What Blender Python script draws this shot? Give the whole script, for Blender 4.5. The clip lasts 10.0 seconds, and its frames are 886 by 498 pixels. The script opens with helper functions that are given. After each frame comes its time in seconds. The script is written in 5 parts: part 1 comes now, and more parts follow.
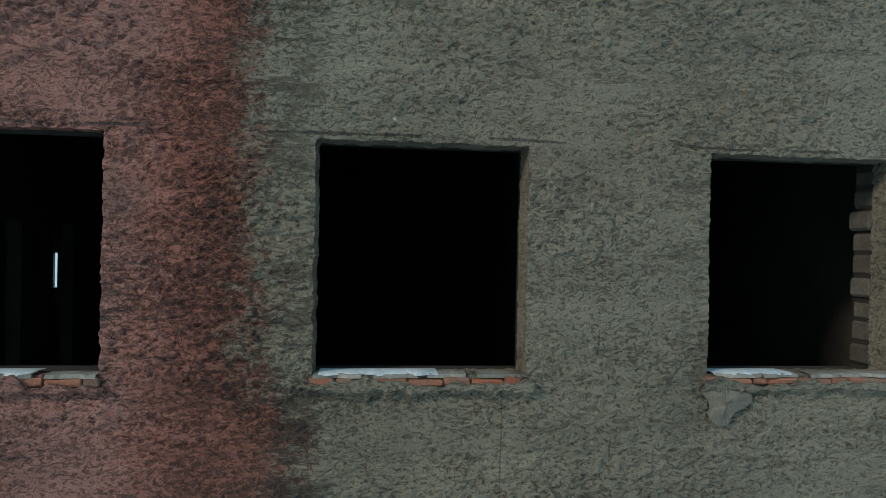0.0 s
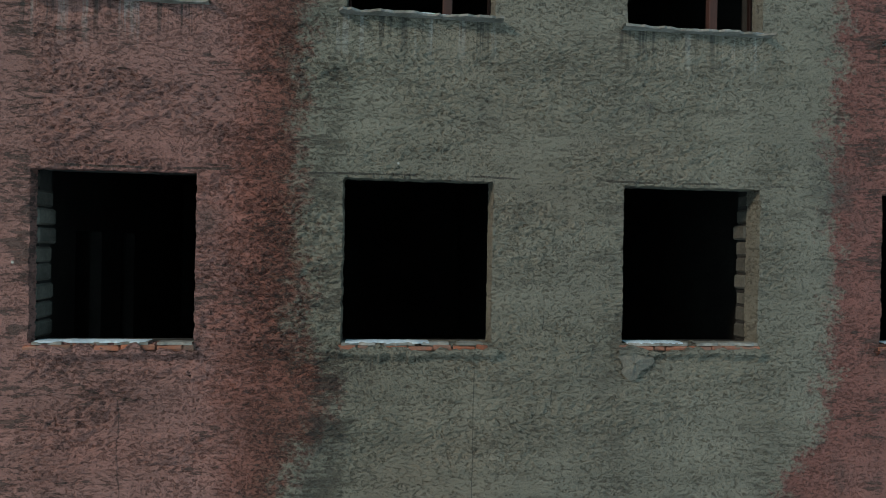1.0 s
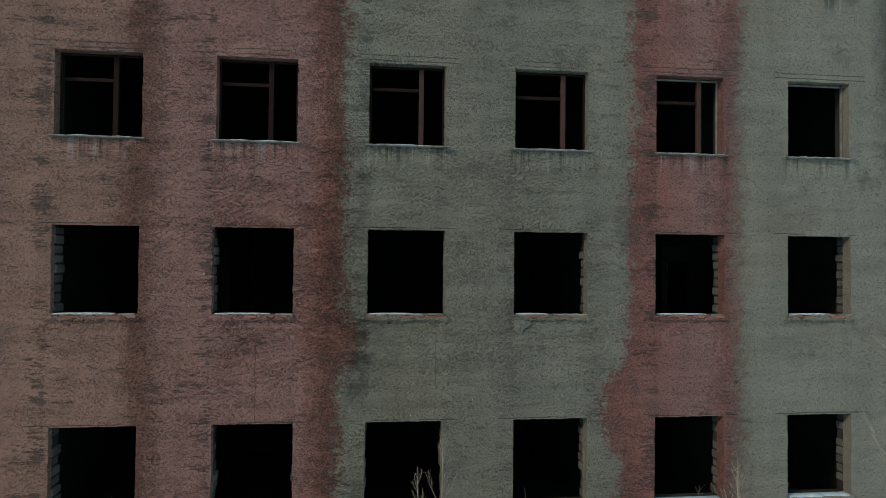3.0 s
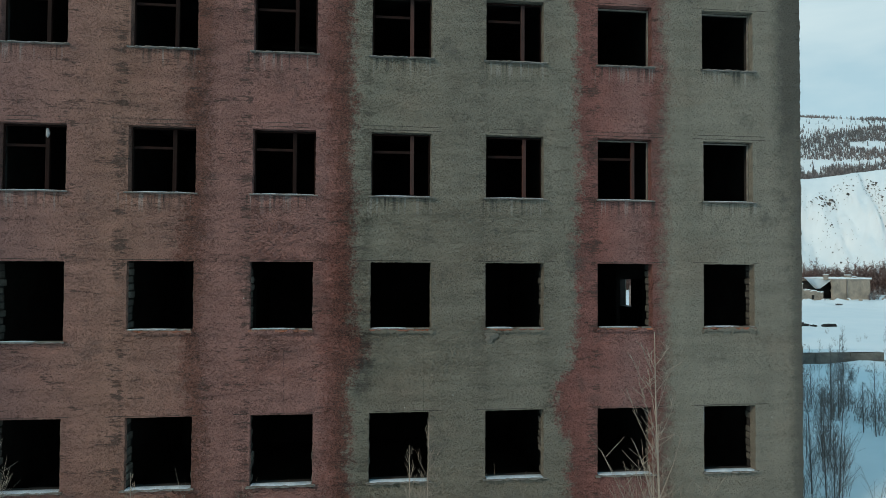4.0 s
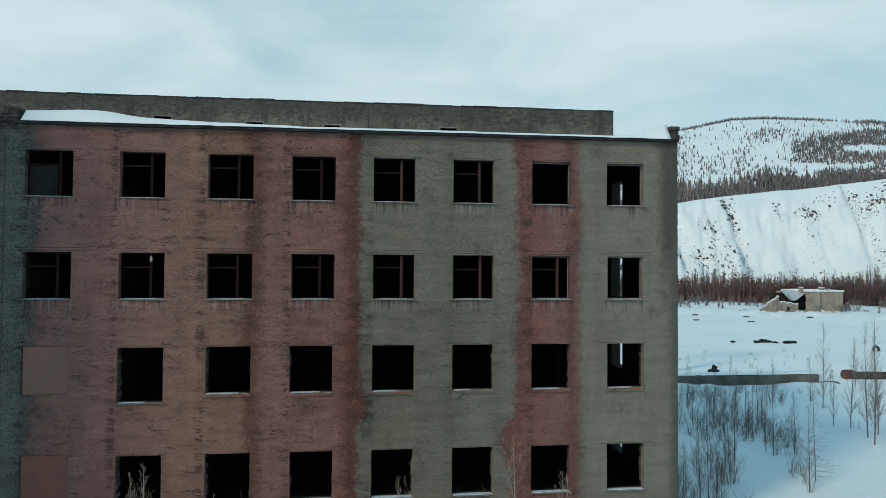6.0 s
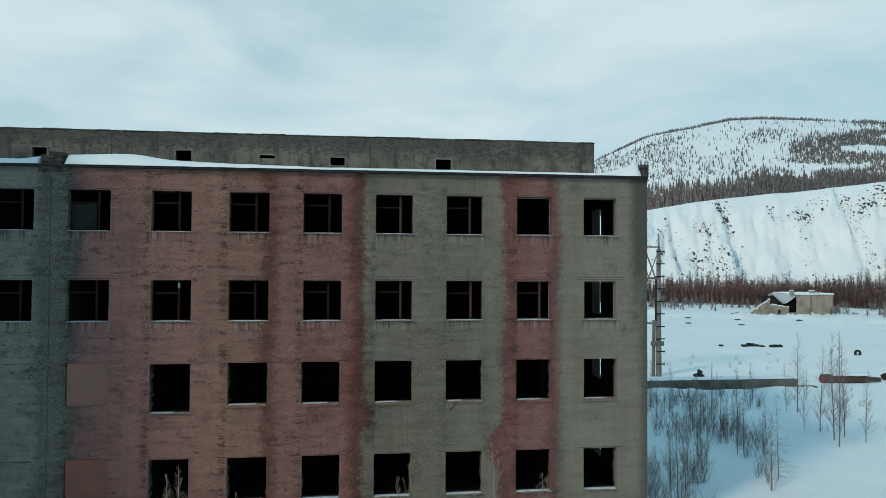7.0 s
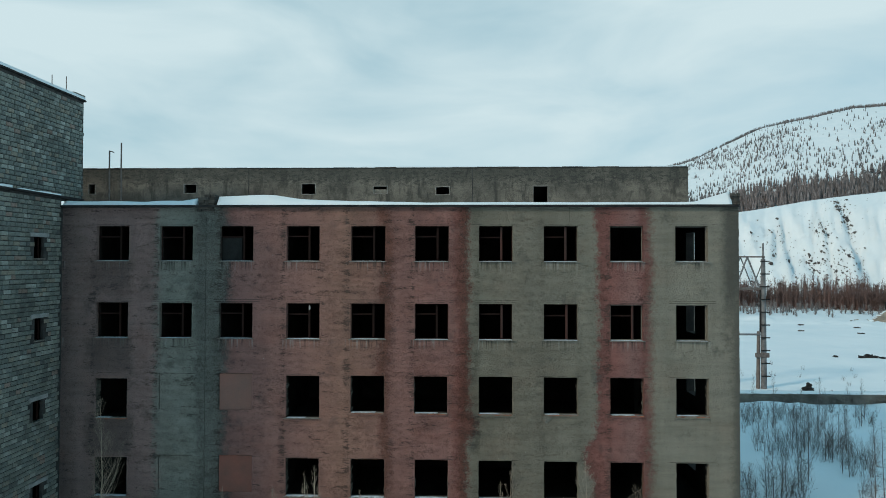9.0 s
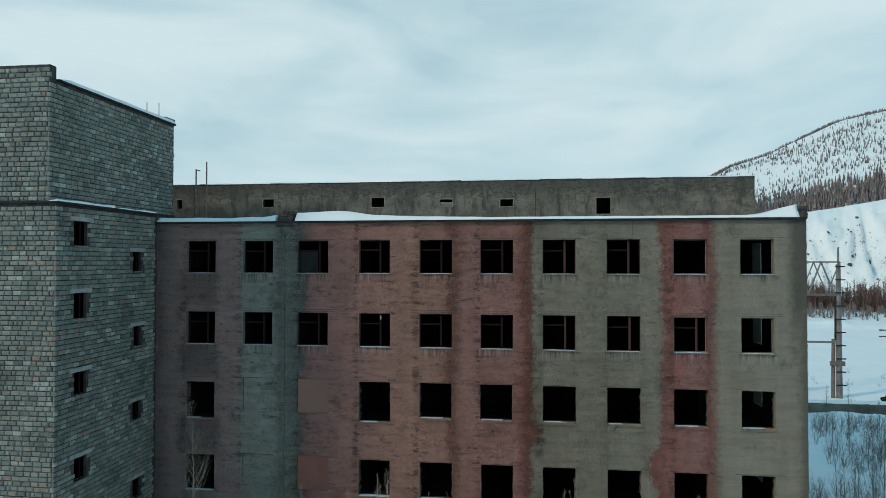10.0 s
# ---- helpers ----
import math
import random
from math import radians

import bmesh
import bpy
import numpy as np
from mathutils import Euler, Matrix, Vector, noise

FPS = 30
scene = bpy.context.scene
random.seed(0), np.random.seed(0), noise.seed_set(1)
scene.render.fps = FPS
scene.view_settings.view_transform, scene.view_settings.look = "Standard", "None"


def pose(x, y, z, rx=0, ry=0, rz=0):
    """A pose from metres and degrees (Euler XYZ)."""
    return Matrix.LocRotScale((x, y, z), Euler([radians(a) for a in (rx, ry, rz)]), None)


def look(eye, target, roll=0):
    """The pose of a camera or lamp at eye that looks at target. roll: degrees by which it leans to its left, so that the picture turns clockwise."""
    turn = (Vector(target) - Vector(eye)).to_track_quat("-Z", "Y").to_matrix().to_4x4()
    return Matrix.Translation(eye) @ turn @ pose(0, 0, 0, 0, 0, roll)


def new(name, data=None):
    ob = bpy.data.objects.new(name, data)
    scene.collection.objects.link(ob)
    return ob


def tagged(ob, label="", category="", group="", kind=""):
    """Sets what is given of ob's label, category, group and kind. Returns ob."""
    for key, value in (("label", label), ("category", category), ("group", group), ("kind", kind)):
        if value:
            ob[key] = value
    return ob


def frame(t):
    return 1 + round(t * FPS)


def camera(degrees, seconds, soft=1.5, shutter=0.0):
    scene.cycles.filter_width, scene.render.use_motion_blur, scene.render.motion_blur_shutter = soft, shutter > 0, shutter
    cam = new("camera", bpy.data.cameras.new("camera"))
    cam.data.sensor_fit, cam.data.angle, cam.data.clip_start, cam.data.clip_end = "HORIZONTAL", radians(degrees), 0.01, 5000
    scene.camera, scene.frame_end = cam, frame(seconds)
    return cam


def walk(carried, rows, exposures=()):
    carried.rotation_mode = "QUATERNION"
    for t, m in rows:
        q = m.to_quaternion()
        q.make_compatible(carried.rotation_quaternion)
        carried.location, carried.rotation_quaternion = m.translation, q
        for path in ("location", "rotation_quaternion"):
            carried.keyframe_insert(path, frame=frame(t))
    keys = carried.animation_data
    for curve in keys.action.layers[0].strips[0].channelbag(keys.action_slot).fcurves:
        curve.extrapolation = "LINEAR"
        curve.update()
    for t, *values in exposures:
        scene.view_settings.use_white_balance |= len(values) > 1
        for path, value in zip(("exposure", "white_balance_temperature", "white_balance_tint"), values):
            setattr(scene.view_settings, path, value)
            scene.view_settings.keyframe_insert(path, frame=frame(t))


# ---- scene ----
cam = camera(68.5, 10.0, soft=0.6)
METRES, EYE, TILT, LEAN, TURN = 28.0, 6.8, 0.0, 0.0, -6.4
ROWS = [
    (0.0, 0.0, 0.0, 0.0, 0.0, -0.19, -1.2),
    (0.5, 0.0021, -0.0281, 0.0005, 0.08, -0.2, -1.18),
    (1.0, 0.0035, -0.0713, 0.0019, -0.09, -0.08, -1.07),
    (1.5, 0.0054, -0.1194, 0.0024, -0.1, 0.2, -0.9),
    (2.0, 0.0098, -0.1752, 0.0037, -0.07, 0.44, -0.81),
    (2.5, 0.0151, -0.2346, 0.0027, -0.05, 0.84, -0.71),
    (4.0, 0.0334, -0.4292, 0.0241, -0.0, 1.49, -0.3),
    (4.5, 0.0405, -0.4938, 0.0483, 0.01, 1.42, -0.26),
    (5.0, 0.0474, -0.5623, 0.0771, 0.01, 1.38, -0.26),
    (5.5, 0.0534, -0.6268, 0.1072, -0.01, 1.35, -0.34),
    (6.0, 0.0593, -0.6951, 0.1353, -0.03, 1.31, -0.37),
    (7.5, 0.0682, -0.84, 0.1857, -0.02, 1.17, -0.26),
    (8.0, 0.0678, -0.862, 0.194, 1.42, 1.18, -0.2),
    (8.5, 0.0675, -0.8829, 0.2048, 3.38, 1.15, -0.17),
    (8.7, 0.0677, -0.8923, 0.2096, 6.2, 1.13, -0.15),
    (8.8, 0.0678, -0.8971, 0.212, 7.85, 1.12, -0.14),
    (9.0, 0.068, -0.9065, 0.2169, 8.53, 1.11, -0.12),
    (9.5, 0.0683, -0.9292, 0.2279, 11.08, 1.08, -0.09),
    (10.0, 0.0692, -0.9517, 0.2395, 13.92, 1.05, -0.03),
]
walk(cam, [(t, pose(0, 0, EYE, TILT, LEAN, TURN) @ pose(METRES * x, METRES * y, METRES * z, 90 + pitch, roll, yaw))
           for t, x, y, z, yaw, pitch, roll in ROWS],
     exposures=[(0.0, 0.2), (1.0, 0.16), (2.5, 0.08), (4.5, 0.0), (10.0, 0.0)])

# ---- world and sun: thin cloud, low soft sun behind and to the left ----
SUN_AZ, SUN_EL = radians(236), radians(30)          # azimuth clockwise from +y
world = bpy.data.worlds.new("sky")
scene.world = world
world.use_nodes = True


class Nodes:
    """A small builder for node trees."""

    def __init__(self, tree):
        self.tree = tree
        tree.nodes.clear()

    def add(self, kind, settings=(), **inputs):
        node = self.tree.nodes.new(kind)
        for key, value in dict(settings).items():
            setattr(node, key, value)
        for key, value in inputs.items():
            self.put(node, key, value)
        return node

    def put(self, node, key, value):
        socket = node.inputs[int(key[1:])] if key[0] == "i" and key[1:].isdigit() else node.inputs[key.replace("_", " ")]
        if isinstance(value, bpy.types.NodeSocket):
            self.tree.links.new(value, socket)
        elif isinstance(value, bpy.types.Node):
            self.tree.links.new(value.outputs[0], socket)
        else:
            socket.default_value = value

    def math(self, op, a, b=0.0, c=0.0, clamp=False):
        return self.add("ShaderNodeMath", {"operation": op, "use_clamp": clamp}, i0=a, i1=b, i2=c).outputs[0]

    def mix(self, fac, a, b, blend="MIX"):
        node = self.add("ShaderNodeMix", {"data_type": "RGBA", "blend_type": blend, "clamp_factor": True})
        for i, v in ((0, fac), (6, a), (7, b)):
            if isinstance(v, bpy.types.NodeSocket):
                self.tree.links.new(v, node.inputs[i])
            else:
                node.inputs[i].default_value = (*v, 1.0) if i and len(v) == 3 else v
        return node.outputs[2]

    def noise(self, vector, scale, detail=4.0, rough=0.55, distortion=0.0):
        return self.add("ShaderNodeTexNoise", {}, Vector=vector, Scale=scale, Detail=detail, Roughness=rough, Distortion=distortion).outputs[0]

    def scaled(self, vector, sx, sy, sz, loc=(0, 0, 0)):
        node = self.add("ShaderNodeMapping", {}, Vector=vector)
        node.inputs["Scale"].default_value = (sx, sy, sz)
        node.inputs["Location"].default_value = loc
        return node.outputs[0]

    def ramp(self, fac, stops, interpolation="LINEAR"):
        node = self.add("ShaderNodeValToRGB", {}, Fac=fac)
        node.color_ramp.interpolation = interpolation
        els = node.color_ramp.elements
        for i, (p, c) in enumerate(stops):
            el = els[i] if i < 2 else els.new(p)
            el.position = p
            el.color = (c, c, c, 1) if isinstance(c, (int, float)) else (*c, 1)
        return node.outputs[0]


w = Nodes(world.node_tree)
sky = w.add("ShaderNodeTexSky", {"sky_type": "NISHITA", "sun_disc": False, "sun_elevation": SUN_EL, "sun_rotation": SUN_AZ,
                                 "air_density": 1.0, "dust_density": 1.5, "ozone_density": 2.0, "altitude": 400.0})
gen = w.add("ShaderNodeTexCoord").outputs["Generated"]
cloud = w.noise(w.scaled(gen, 1.0, 1.0, 3.2), 2.6, 5.0, 0.5, 0.4)
veil = w.ramp(cloud, [(0.36, 0.0), (0.62, 1.0)])
pale = w.mix(0.8, sky.outputs[0], (4.8, 6.9, 7.5))
sky_col = w.mix(veil, pale, (6.2, 7.7, 8.1))
up = w.add("ShaderNodeSeparateXYZ", {}, Vector=gen).outputs[2]
sky_col = w.mix(1.0, sky_col, w.ramp(up, [(0.0, 1.0), (0.40, 1.0), (0.7, (0.50, 0.77, 0.89)), (1.0, (0.12, 0.48, 0.70))]), "MULTIPLY")
bg = w.add("ShaderNodeBackground", {}, Color=sky_col, Strength=0.1)
w.add("ShaderNodeOutputWorld", {}, Surface=bg)

sun = new("sun", bpy.data.lights.new("sun", "SUN"))
sun.data.energy, sun.data.angle, sun.data.color = 1.65, radians(8), (1.0, 0.82, 0.62)
sun_dir = Vector((math.sin(SUN_AZ) * math.cos(SUN_EL), math.cos(SUN_AZ) * math.cos(SUN_EL), math.sin(SUN_EL)))
sun.matrix_world = look(sun_dir * 60, (0, 0, 0))


# ---- materials ----
def material(name):
    m = bpy.data.materials.new(name)
    m.use_nodes = True
    return m, Nodes(m.node_tree)


def finish(n, colour, rough=0.9, height=None, strength=0.5, distance=0.02, metal=0.0):
    bsdf = n.add("ShaderNodeBsdfPrincipled", {}, Base_Color=colour, Roughness=rough, Metallic=metal)
    if height is not None:
        n.put(bsdf, "Normal", n.add("ShaderNodeBump", {}, Strength=strength, Distance=distance, Height=height))
    n.add("ShaderNodeOutputMaterial", {}, Surface=bsdf)


def surface(name, a, b, scale=3.0, rough=0.9, bump=0.4, grain=40.0, distance=0.01, metal=0.0, per_object=0.0, stretch=(1, 1, 1)):
    """Two colours mottled at two scales, with fine relief."""
    m, n = material(name)
    co = n.scaled(n.add("ShaderNodeTexCoord").outputs["Object"], *stretch)
    big, fine = n.noise(co, scale, 5.0), n.noise(co, grain, 6.0, 0.65)
    col = n.mix(n.ramp(big, [(0.35, 0.0), (0.65, 1.0)]), (*a, 1), (*b, 1))
    col = n.mix(1.0, col, n.ramp(fine, [(0.3, 0.72), (0.7, 1.18)]), "MULTIPLY")
    if per_object:
        rnd = n.add("ShaderNodeObjectInfo").outputs["Random"]
        isl = n.add("ShaderNodeNewGeometry").outputs["Random Per Island"]
        mix = n.math("FRACT", n.math("ADD", rnd, isl))
        col = n.mix(1.0, col, n.ramp(mix, [(0.0, 1 - per_object), (1.0, 1 + per_object)]), "MULTIPLY")
    finish(n, col, rough, n.math("ADD", fine, n.math("MULTIPLY", big, 0.6)), bump, distance, metal)
    return m


X0, X1, YF, ROOF = -20.16, 11.45, 4.72, 15.45      # facade's ends, plane and eave


def stucco():
    """Rough spatter render, painted pink and grey-green in ragged upright bands."""
    m, n = material("painted_stucco")
    co = n.add("ShaderNodeTexCoord").outputs["Object"]
    sep = n.add("ShaderNodeSeparateXYZ", {}, Vector=co)
    x, z = sep.outputs[0], sep.outputs[2]
    wob = n.math("SUBTRACT", n.noise(n.scaled(co, 1, 1, 0.45), 0.8, 3.0, 0.5), 0.5)
    rag = n.math("ADD", n.math("SUBTRACT", n.noise(co, 5.0, 8.0, 0.75), 0.5), n.math("MULTIPLY", n.math("SUBTRACT", n.noise(n.scaled(co, 1, 1, 1.6), 17.0, 5.0, 0.7), 0.5), 0.6))
    # the red bay swells to the side below the third row of windows
    swell = n.math("MULTIPLY", n.ramp(n.math("DIVIDE", z, 16.0), [(0.17, 0.5), (0.21, 0.9), (0.275, 1.0), (0.305, 0.0)], "EASE"),
                   n.ramp(n.math("DIVIDE", n.math("ADD", x, 20.2), 31.8), [(0.72, 0.0), (0.78, 1.0), (0.83, 0.3), (0.87, 0.0)]))
    foot = n.math("MULTIPLY", n.ramp(n.math("DIVIDE", z, 16.0), [(0.29, 0.0), (0.32, 1.0), (0.335, 1.0), (0.38, 0.0)], "EASE"),
                  n.ramp(n.math("DIVIDE", n.math("ADD", x, 20.2), 31.8), [(0.575, 0.0), (0.61, 1.0), (0.63, 1.0), (0.66, 0.0)]))
    xw = n.math("ADD", x, n.math("MULTIPLY", wob, 0.7))
    xw = n.math("SUBTRACT", xw, n.math("MULTIPLY", foot, 0.2))
    xw = n.math("ADD", xw, n.math("MULTIPLY", rag, 1.15))
    xw = n.math("ADD", xw, n.math("MULTIPLY", swell, 0.45))
    u = n.math("DIVIDE", n.math("ADD", xw, 20.2), 31.8)
    pink, tan, red, grey, olive = (0.305, 0.158, 0.14), (0.305, 0.172, 0.133), (0.255, 0.105, 0.088), (0.222, 0.212, 0.168), (0.242, 0.22, 0.174)
    wine = (0.205, 0.083, 0.07)
    green, dull = (0.27, 0.275, 0.243), (0.215, 0.232, 0.208)
    bands = [(-20.1, (0.16, 0.12, 0.115)), (-19.3, (0.27, 0.2, 0.188)), (-18.6, (0.3, 0.21, 0.197)), (-15.75, (0.31, 0.212, 0.197)), (-15.4, green), (-13.75, (0.26, 0.278, 0.245)), (-13.45, dull), (-13.1, (0.25, 0.27, 0.242)),
             (-12.6, dull), (-12.3, (0.15, 0.13, 0.118)), (-11.95, pink), (-8.8, (0.29, 0.157, 0.135)), (-6.6, tan), (-5.1, (0.285, 0.155, 0.125)), (-4.85, (0.21, 0.088, 0.064)), (-4.6, (0.22, 0.10, 0.076)), (-4.35, (0.285, 0.147, 0.127)),
             (-1.75, (0.308, 0.157, 0.138)), (-1.45, (0.28, 0.122, 0.10)), (-1.15, (0.215, 0.083, 0.062)), (-0.92, (0.18, 0.085, 0.064)), (-0.7, grey), (0.8, olive), (2.7, (0.222, 0.207, 0.166)),
             (4.92, (0.235, 0.22, 0.176)), (5.12, wine), (5.6, red), (6.7, (0.285, 0.152, 0.138)), (7.15, wine), (7.45, (0.19, 0.135, 0.11)), (7.7, (0.25, 0.235, 0.19)), (10.9, (0.262, 0.245, 0.20))]
    col = n.ramp(u, [((p + 20.2) / 31.8, c) for p, c in bands])
    col = n.mix(1.0, col, (0.995, 0.98, 0.975, 1), "MULTIPLY")
    bare = n.ramp(u, [(0.0, 0.0), (0.608, 0.0), (0.622, 1.0), (0.792, 1.0), (0.80, 0.0), (0.865, 0.0), (0.875, 1.0), (1.0, 1.0)])
    col = n.mix(bare, col, n.mix(1.0, col, (0.91, 0.925, 0.92, 1), "MULTIPLY"))
    # rain streaks, trowelled courses, blotches of faded paint
    streak = n.noise(n.scaled(co, 1.6, 1.6, 0.25), 1.0, 5.0, 0.55)
    col = n.mix(1.0, col, n.ramp(streak, [(0.3, 0.86), (0.55, 1.0), (0.75, 1.1)]), "MULTIPLY")
    course = n.noise(n.scaled(co, 0.4, 1, 3.2), 1.3, 6.0, 0.62, 0.3)
    col = n.mix(1.0, col, n.ramp(course, [(0.3, 0.82), (0.5, 0.98), (0.7, 1.08)]), "MULTIPLY")
    fade = n.noise(n.scaled(co, 0.7, 1, 1.2), 0.55, 4.0, 0.55)
    col = n.mix(n.ramp(fade, [(0.46, 0.0), (0.68, 0.35)]), col, n.mix(1.0, col, (1.05, 1.06, 1.10, 1), "MULTIPLY"))
    col = n.mix(n.ramp(fade, [(0.30, 0.45), (0.46, 0.0)]), col, n.mix(1.0, col, (1.0, 0.86, 0.82, 1), "MULTIPLY"))
    # knocked-down spatter: flat plateaus broken by small crisp pits, thick in some patches and trowelled away in others
    grimed = n.ramp(u, [((p + 20.2) / 31.8, c) for p, c in ((-20.1, 0.5), (-16.0, 0.2), (-13.9, 0.3), (-13.4, 1.0), (-12.4, 0.9), (-11.6, 0.0), (-5.15, 0.0), (-4.85, 0.6), (-4.45, 0.7), (-4.15, 0.1), (-2.0, 0.1), (-1.45, 0.5), (-1.0, 1.0), (-0.7, 0.15), (0.0, 0.0), (5.0, 0.0), (5.3, 0.4), (5.7, 0.0), (7.1, 0.3), (7.4, 0.0))])
    coarse = n.ramp(u, [(0.0, 0.7), (0.605, 0.85), (0.625, 0.72), (0.70, 0.55), (0.78, 0.5), (0.80, 0.7), (0.86, 0.6), (0.875, 0.12), (1.0, 0.12)])
    flaky = n.ramp(n.noise(n.scaled(co, 0.55, 1, 1.7), 1.7, 5.0, 0.65), [(0.36, 0.05), (0.60, 1.0)])
    dense = n.math("ADD", n.math("MULTIPLY", coarse, flaky), n.math("MULTIPLY", grimed, 0.55))
    worm = n.noise(n.scaled(co, 0.78, 1, 1.3), 27.0, 3.0, 0.55, 0.8)
    grain = n.noise(n.scaled(co, 0.9, 1, 1.15), 85.0, 2.0, 0.55, 0.3)
    spatter = n.math("ADD", n.math("MULTIPLY", worm, 0.74), n.math("MULTIPLY", grain, 0.26))
    spatter = n.math("SUBTRACT", spatter, n.math("MULTIPLY", dense, 0.095))
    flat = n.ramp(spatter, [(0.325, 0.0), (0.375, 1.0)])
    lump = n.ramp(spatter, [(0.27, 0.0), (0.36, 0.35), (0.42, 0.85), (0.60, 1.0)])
    # hollows coloured darker: dirt, plus the shade that bump can't cast
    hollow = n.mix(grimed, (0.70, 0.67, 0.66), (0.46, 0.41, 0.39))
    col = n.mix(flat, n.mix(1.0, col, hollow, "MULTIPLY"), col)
    col = n.mix(1.0, col, n.ramp(grain, [(0.30, 0.93), (0.5, 1.0), (0.70, 1.04)]), "MULTIPLY")
    # rows of knocked-out pits, most of them beside the openings
    rows = n.noise(n.scaled(co, 0.55, 1, 2.6), 1.5, 5.0, 0.6)
    pits = n.noise(n.scaled(co, 0.45, 1, 2.1), 12.0, 6.0, 0.72, 0.4)
    jambs = n.ramp(n.math("FRACT", n.math("DIVIDE", n.math("ADD", x, 0.41), 3.02)), [(0.0, 0.13), (0.03, 0.0), (0.5, 0.0), (0.53, 0.06), (0.58, 0.02), (0.66, 0.0), (0.88, 0.0), (0.95, 0.12), (1.0, 0.14)])
    painted = n.ramp(u, [(0.0, 1.0), (0.605, 1.0), (0.625, 0.3), (0.78, 0.3), (0.80, 1.0), (0.86, 0.8), (0.875, 0.06), (1.0, 0.06)])
    score = n.math("ADD", pits, n.math("MULTIPLY", n.math("SUBTRACT", n.math("ADD", rows, jambs), 0.5), 0.8))
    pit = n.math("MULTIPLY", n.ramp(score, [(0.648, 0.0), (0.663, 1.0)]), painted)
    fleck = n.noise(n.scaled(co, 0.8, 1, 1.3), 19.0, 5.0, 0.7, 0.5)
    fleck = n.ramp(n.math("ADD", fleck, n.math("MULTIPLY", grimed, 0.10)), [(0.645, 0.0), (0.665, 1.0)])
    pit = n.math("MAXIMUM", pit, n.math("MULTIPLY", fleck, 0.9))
    # pits and flecks painted dark: stain, and the shade inside the recesses
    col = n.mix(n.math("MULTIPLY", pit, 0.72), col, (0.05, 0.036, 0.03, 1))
    spots = n.add("ShaderNodeTexVoronoi", {}, Vector=co, Scale=1.3).outputs["Distance"]
    col = n.mix(n.ramp(spots, [(0.014, 1.0), (0.024, 0.0)]), col, (0.5, 0.5, 0.47, 1))
    dirt = n.noise(co, 0.9, 8.0, 0.7)
    left = n.ramp(n.math("DIVIDE", n.math("ADD", x, 20.2), 31.8), [(0.0, 0.02), (0.10, 0.0), (0.19, 0.0), (0.215, 0.05), (0.25, 0.05), (0.265, 0.0)])
    col = n.mix(n.ramp(n.math("ADD", dirt, left), [(0.58, 0.0), (0.72, 0.6)]), col, (0.05, 0.048, 0.045, 1))
    # damp stain down the top of the end corner
    ux = n.math("DIVIDE", n.math("ADD", n.math("ADD", x, n.math("MULTIPLY", rag, 0.7)), 20.2), 31.8)
    high = n.ramp(n.math("DIVIDE", n.math("ADD", z, n.math("MULTIPLY", rag, 3.0)), 16.0), [(0.56, 0.0), (0.72, 1.0)])
    corner = n.math("MULTIPLY", n.ramp(ux, [(0.966, 0.0), (0.979, 1.0)]), high)
    corner = n.math("MAXIMUM", corner, n.ramp(ux, [(0.979, 0.0), (0.990, 0.85)]))
    col = n.mix(n.math("MULTIPLY", corner, 0.82), col, (0.06, 0.06, 0.052, 1))
    # drips under the sills of the two upper rows
    drip = n.noise(n.scaled(co, 9.0, 1, 0.35), 1.0, 4.0, 0.6)
    for sill in (9.24, 12.86):
        below = n.math("SUBTRACT", sill, z)
        fall = n.ramp(n.math("ADD", n.math("MULTIPLY", below, 1.6), 0.02), [(0.0, 0.0), (0.03, 1.0), (0.3, 0.8), (0.85, 0.0)])
        under = n.ramp(n.math("FRACT", n.math("DIVIDE", n.math("ADD", x, 0.6), 3.02)), [(0.0, 0.0), (0.04, 1.0), (0.58, 1.0), (0.62, 0.0)])
        fall = n.math("MULTIPLY", fall, under)
        col = n.mix(n.math("MULTIPLY", fall, n.ramp(drip, [(0.54, 0.0), (0.62, 0.75)])), col, (0.04, 0.04, 0.036, 1))
        col = n.mix(n.math("MULTIPLY", fall, n.ramp(drip, [(0.36, 0.55), (0.44, 0.0)])), col, (0.36, 0.36, 0.34, 1))
    # soot below the windows of the end column
    strip = n.ramp(n.math("DIVIDE", n.math("ADD", xw, 20.2), 31.8), [(0.035, 0.0), (0.05, 1.0), (0.105, 1.0), (0.118, 0.0)])
    rows_z = n.ramp(n.math("DIVIDE", z, 16.0), [(0.0, 0.0), (0.23, 0.2), (0.25, 1.0), (0.345, 1.0), (0.36, 0.2), (0.46, 0.2), (0.49, 0.9), (0.57, 1.0), (0.59, 0.2), (0.69, 0.2), (0.73, 0.8), (0.80, 0.9), (0.82, 0.1), (1.0, 0.0)])
    col = n.mix(n.math("MULTIPLY", n.math("MULTIPLY", strip, rows_z), 0.55), col, (0.045, 0.043, 0.041, 1))
    # broken plaster edge level with the window heads, its shadow painted as a dark streak
    eared = n.ramp(n.math("FRACT", n.math("DIVIDE", n.math("ADD", x, 0.75), 3.02)), [(0.0, 1.0), (0.70, 1.0), (0.74, 0.0), (0.98, 0.0)])
    waver = n.math("MULTIPLY", n.math("SUBTRACT", n.noise(n.scaled(co, 0.6, 1, 1), 3.0, 5.0, 0.7), 0.5), 0.07)
    broken = n.ramp(n.noise(n.scaled(co, 1, 1, 0.3), 2.2, 4.0, 0.6), [(0.40, 0.0), (0.50, 1.0)])
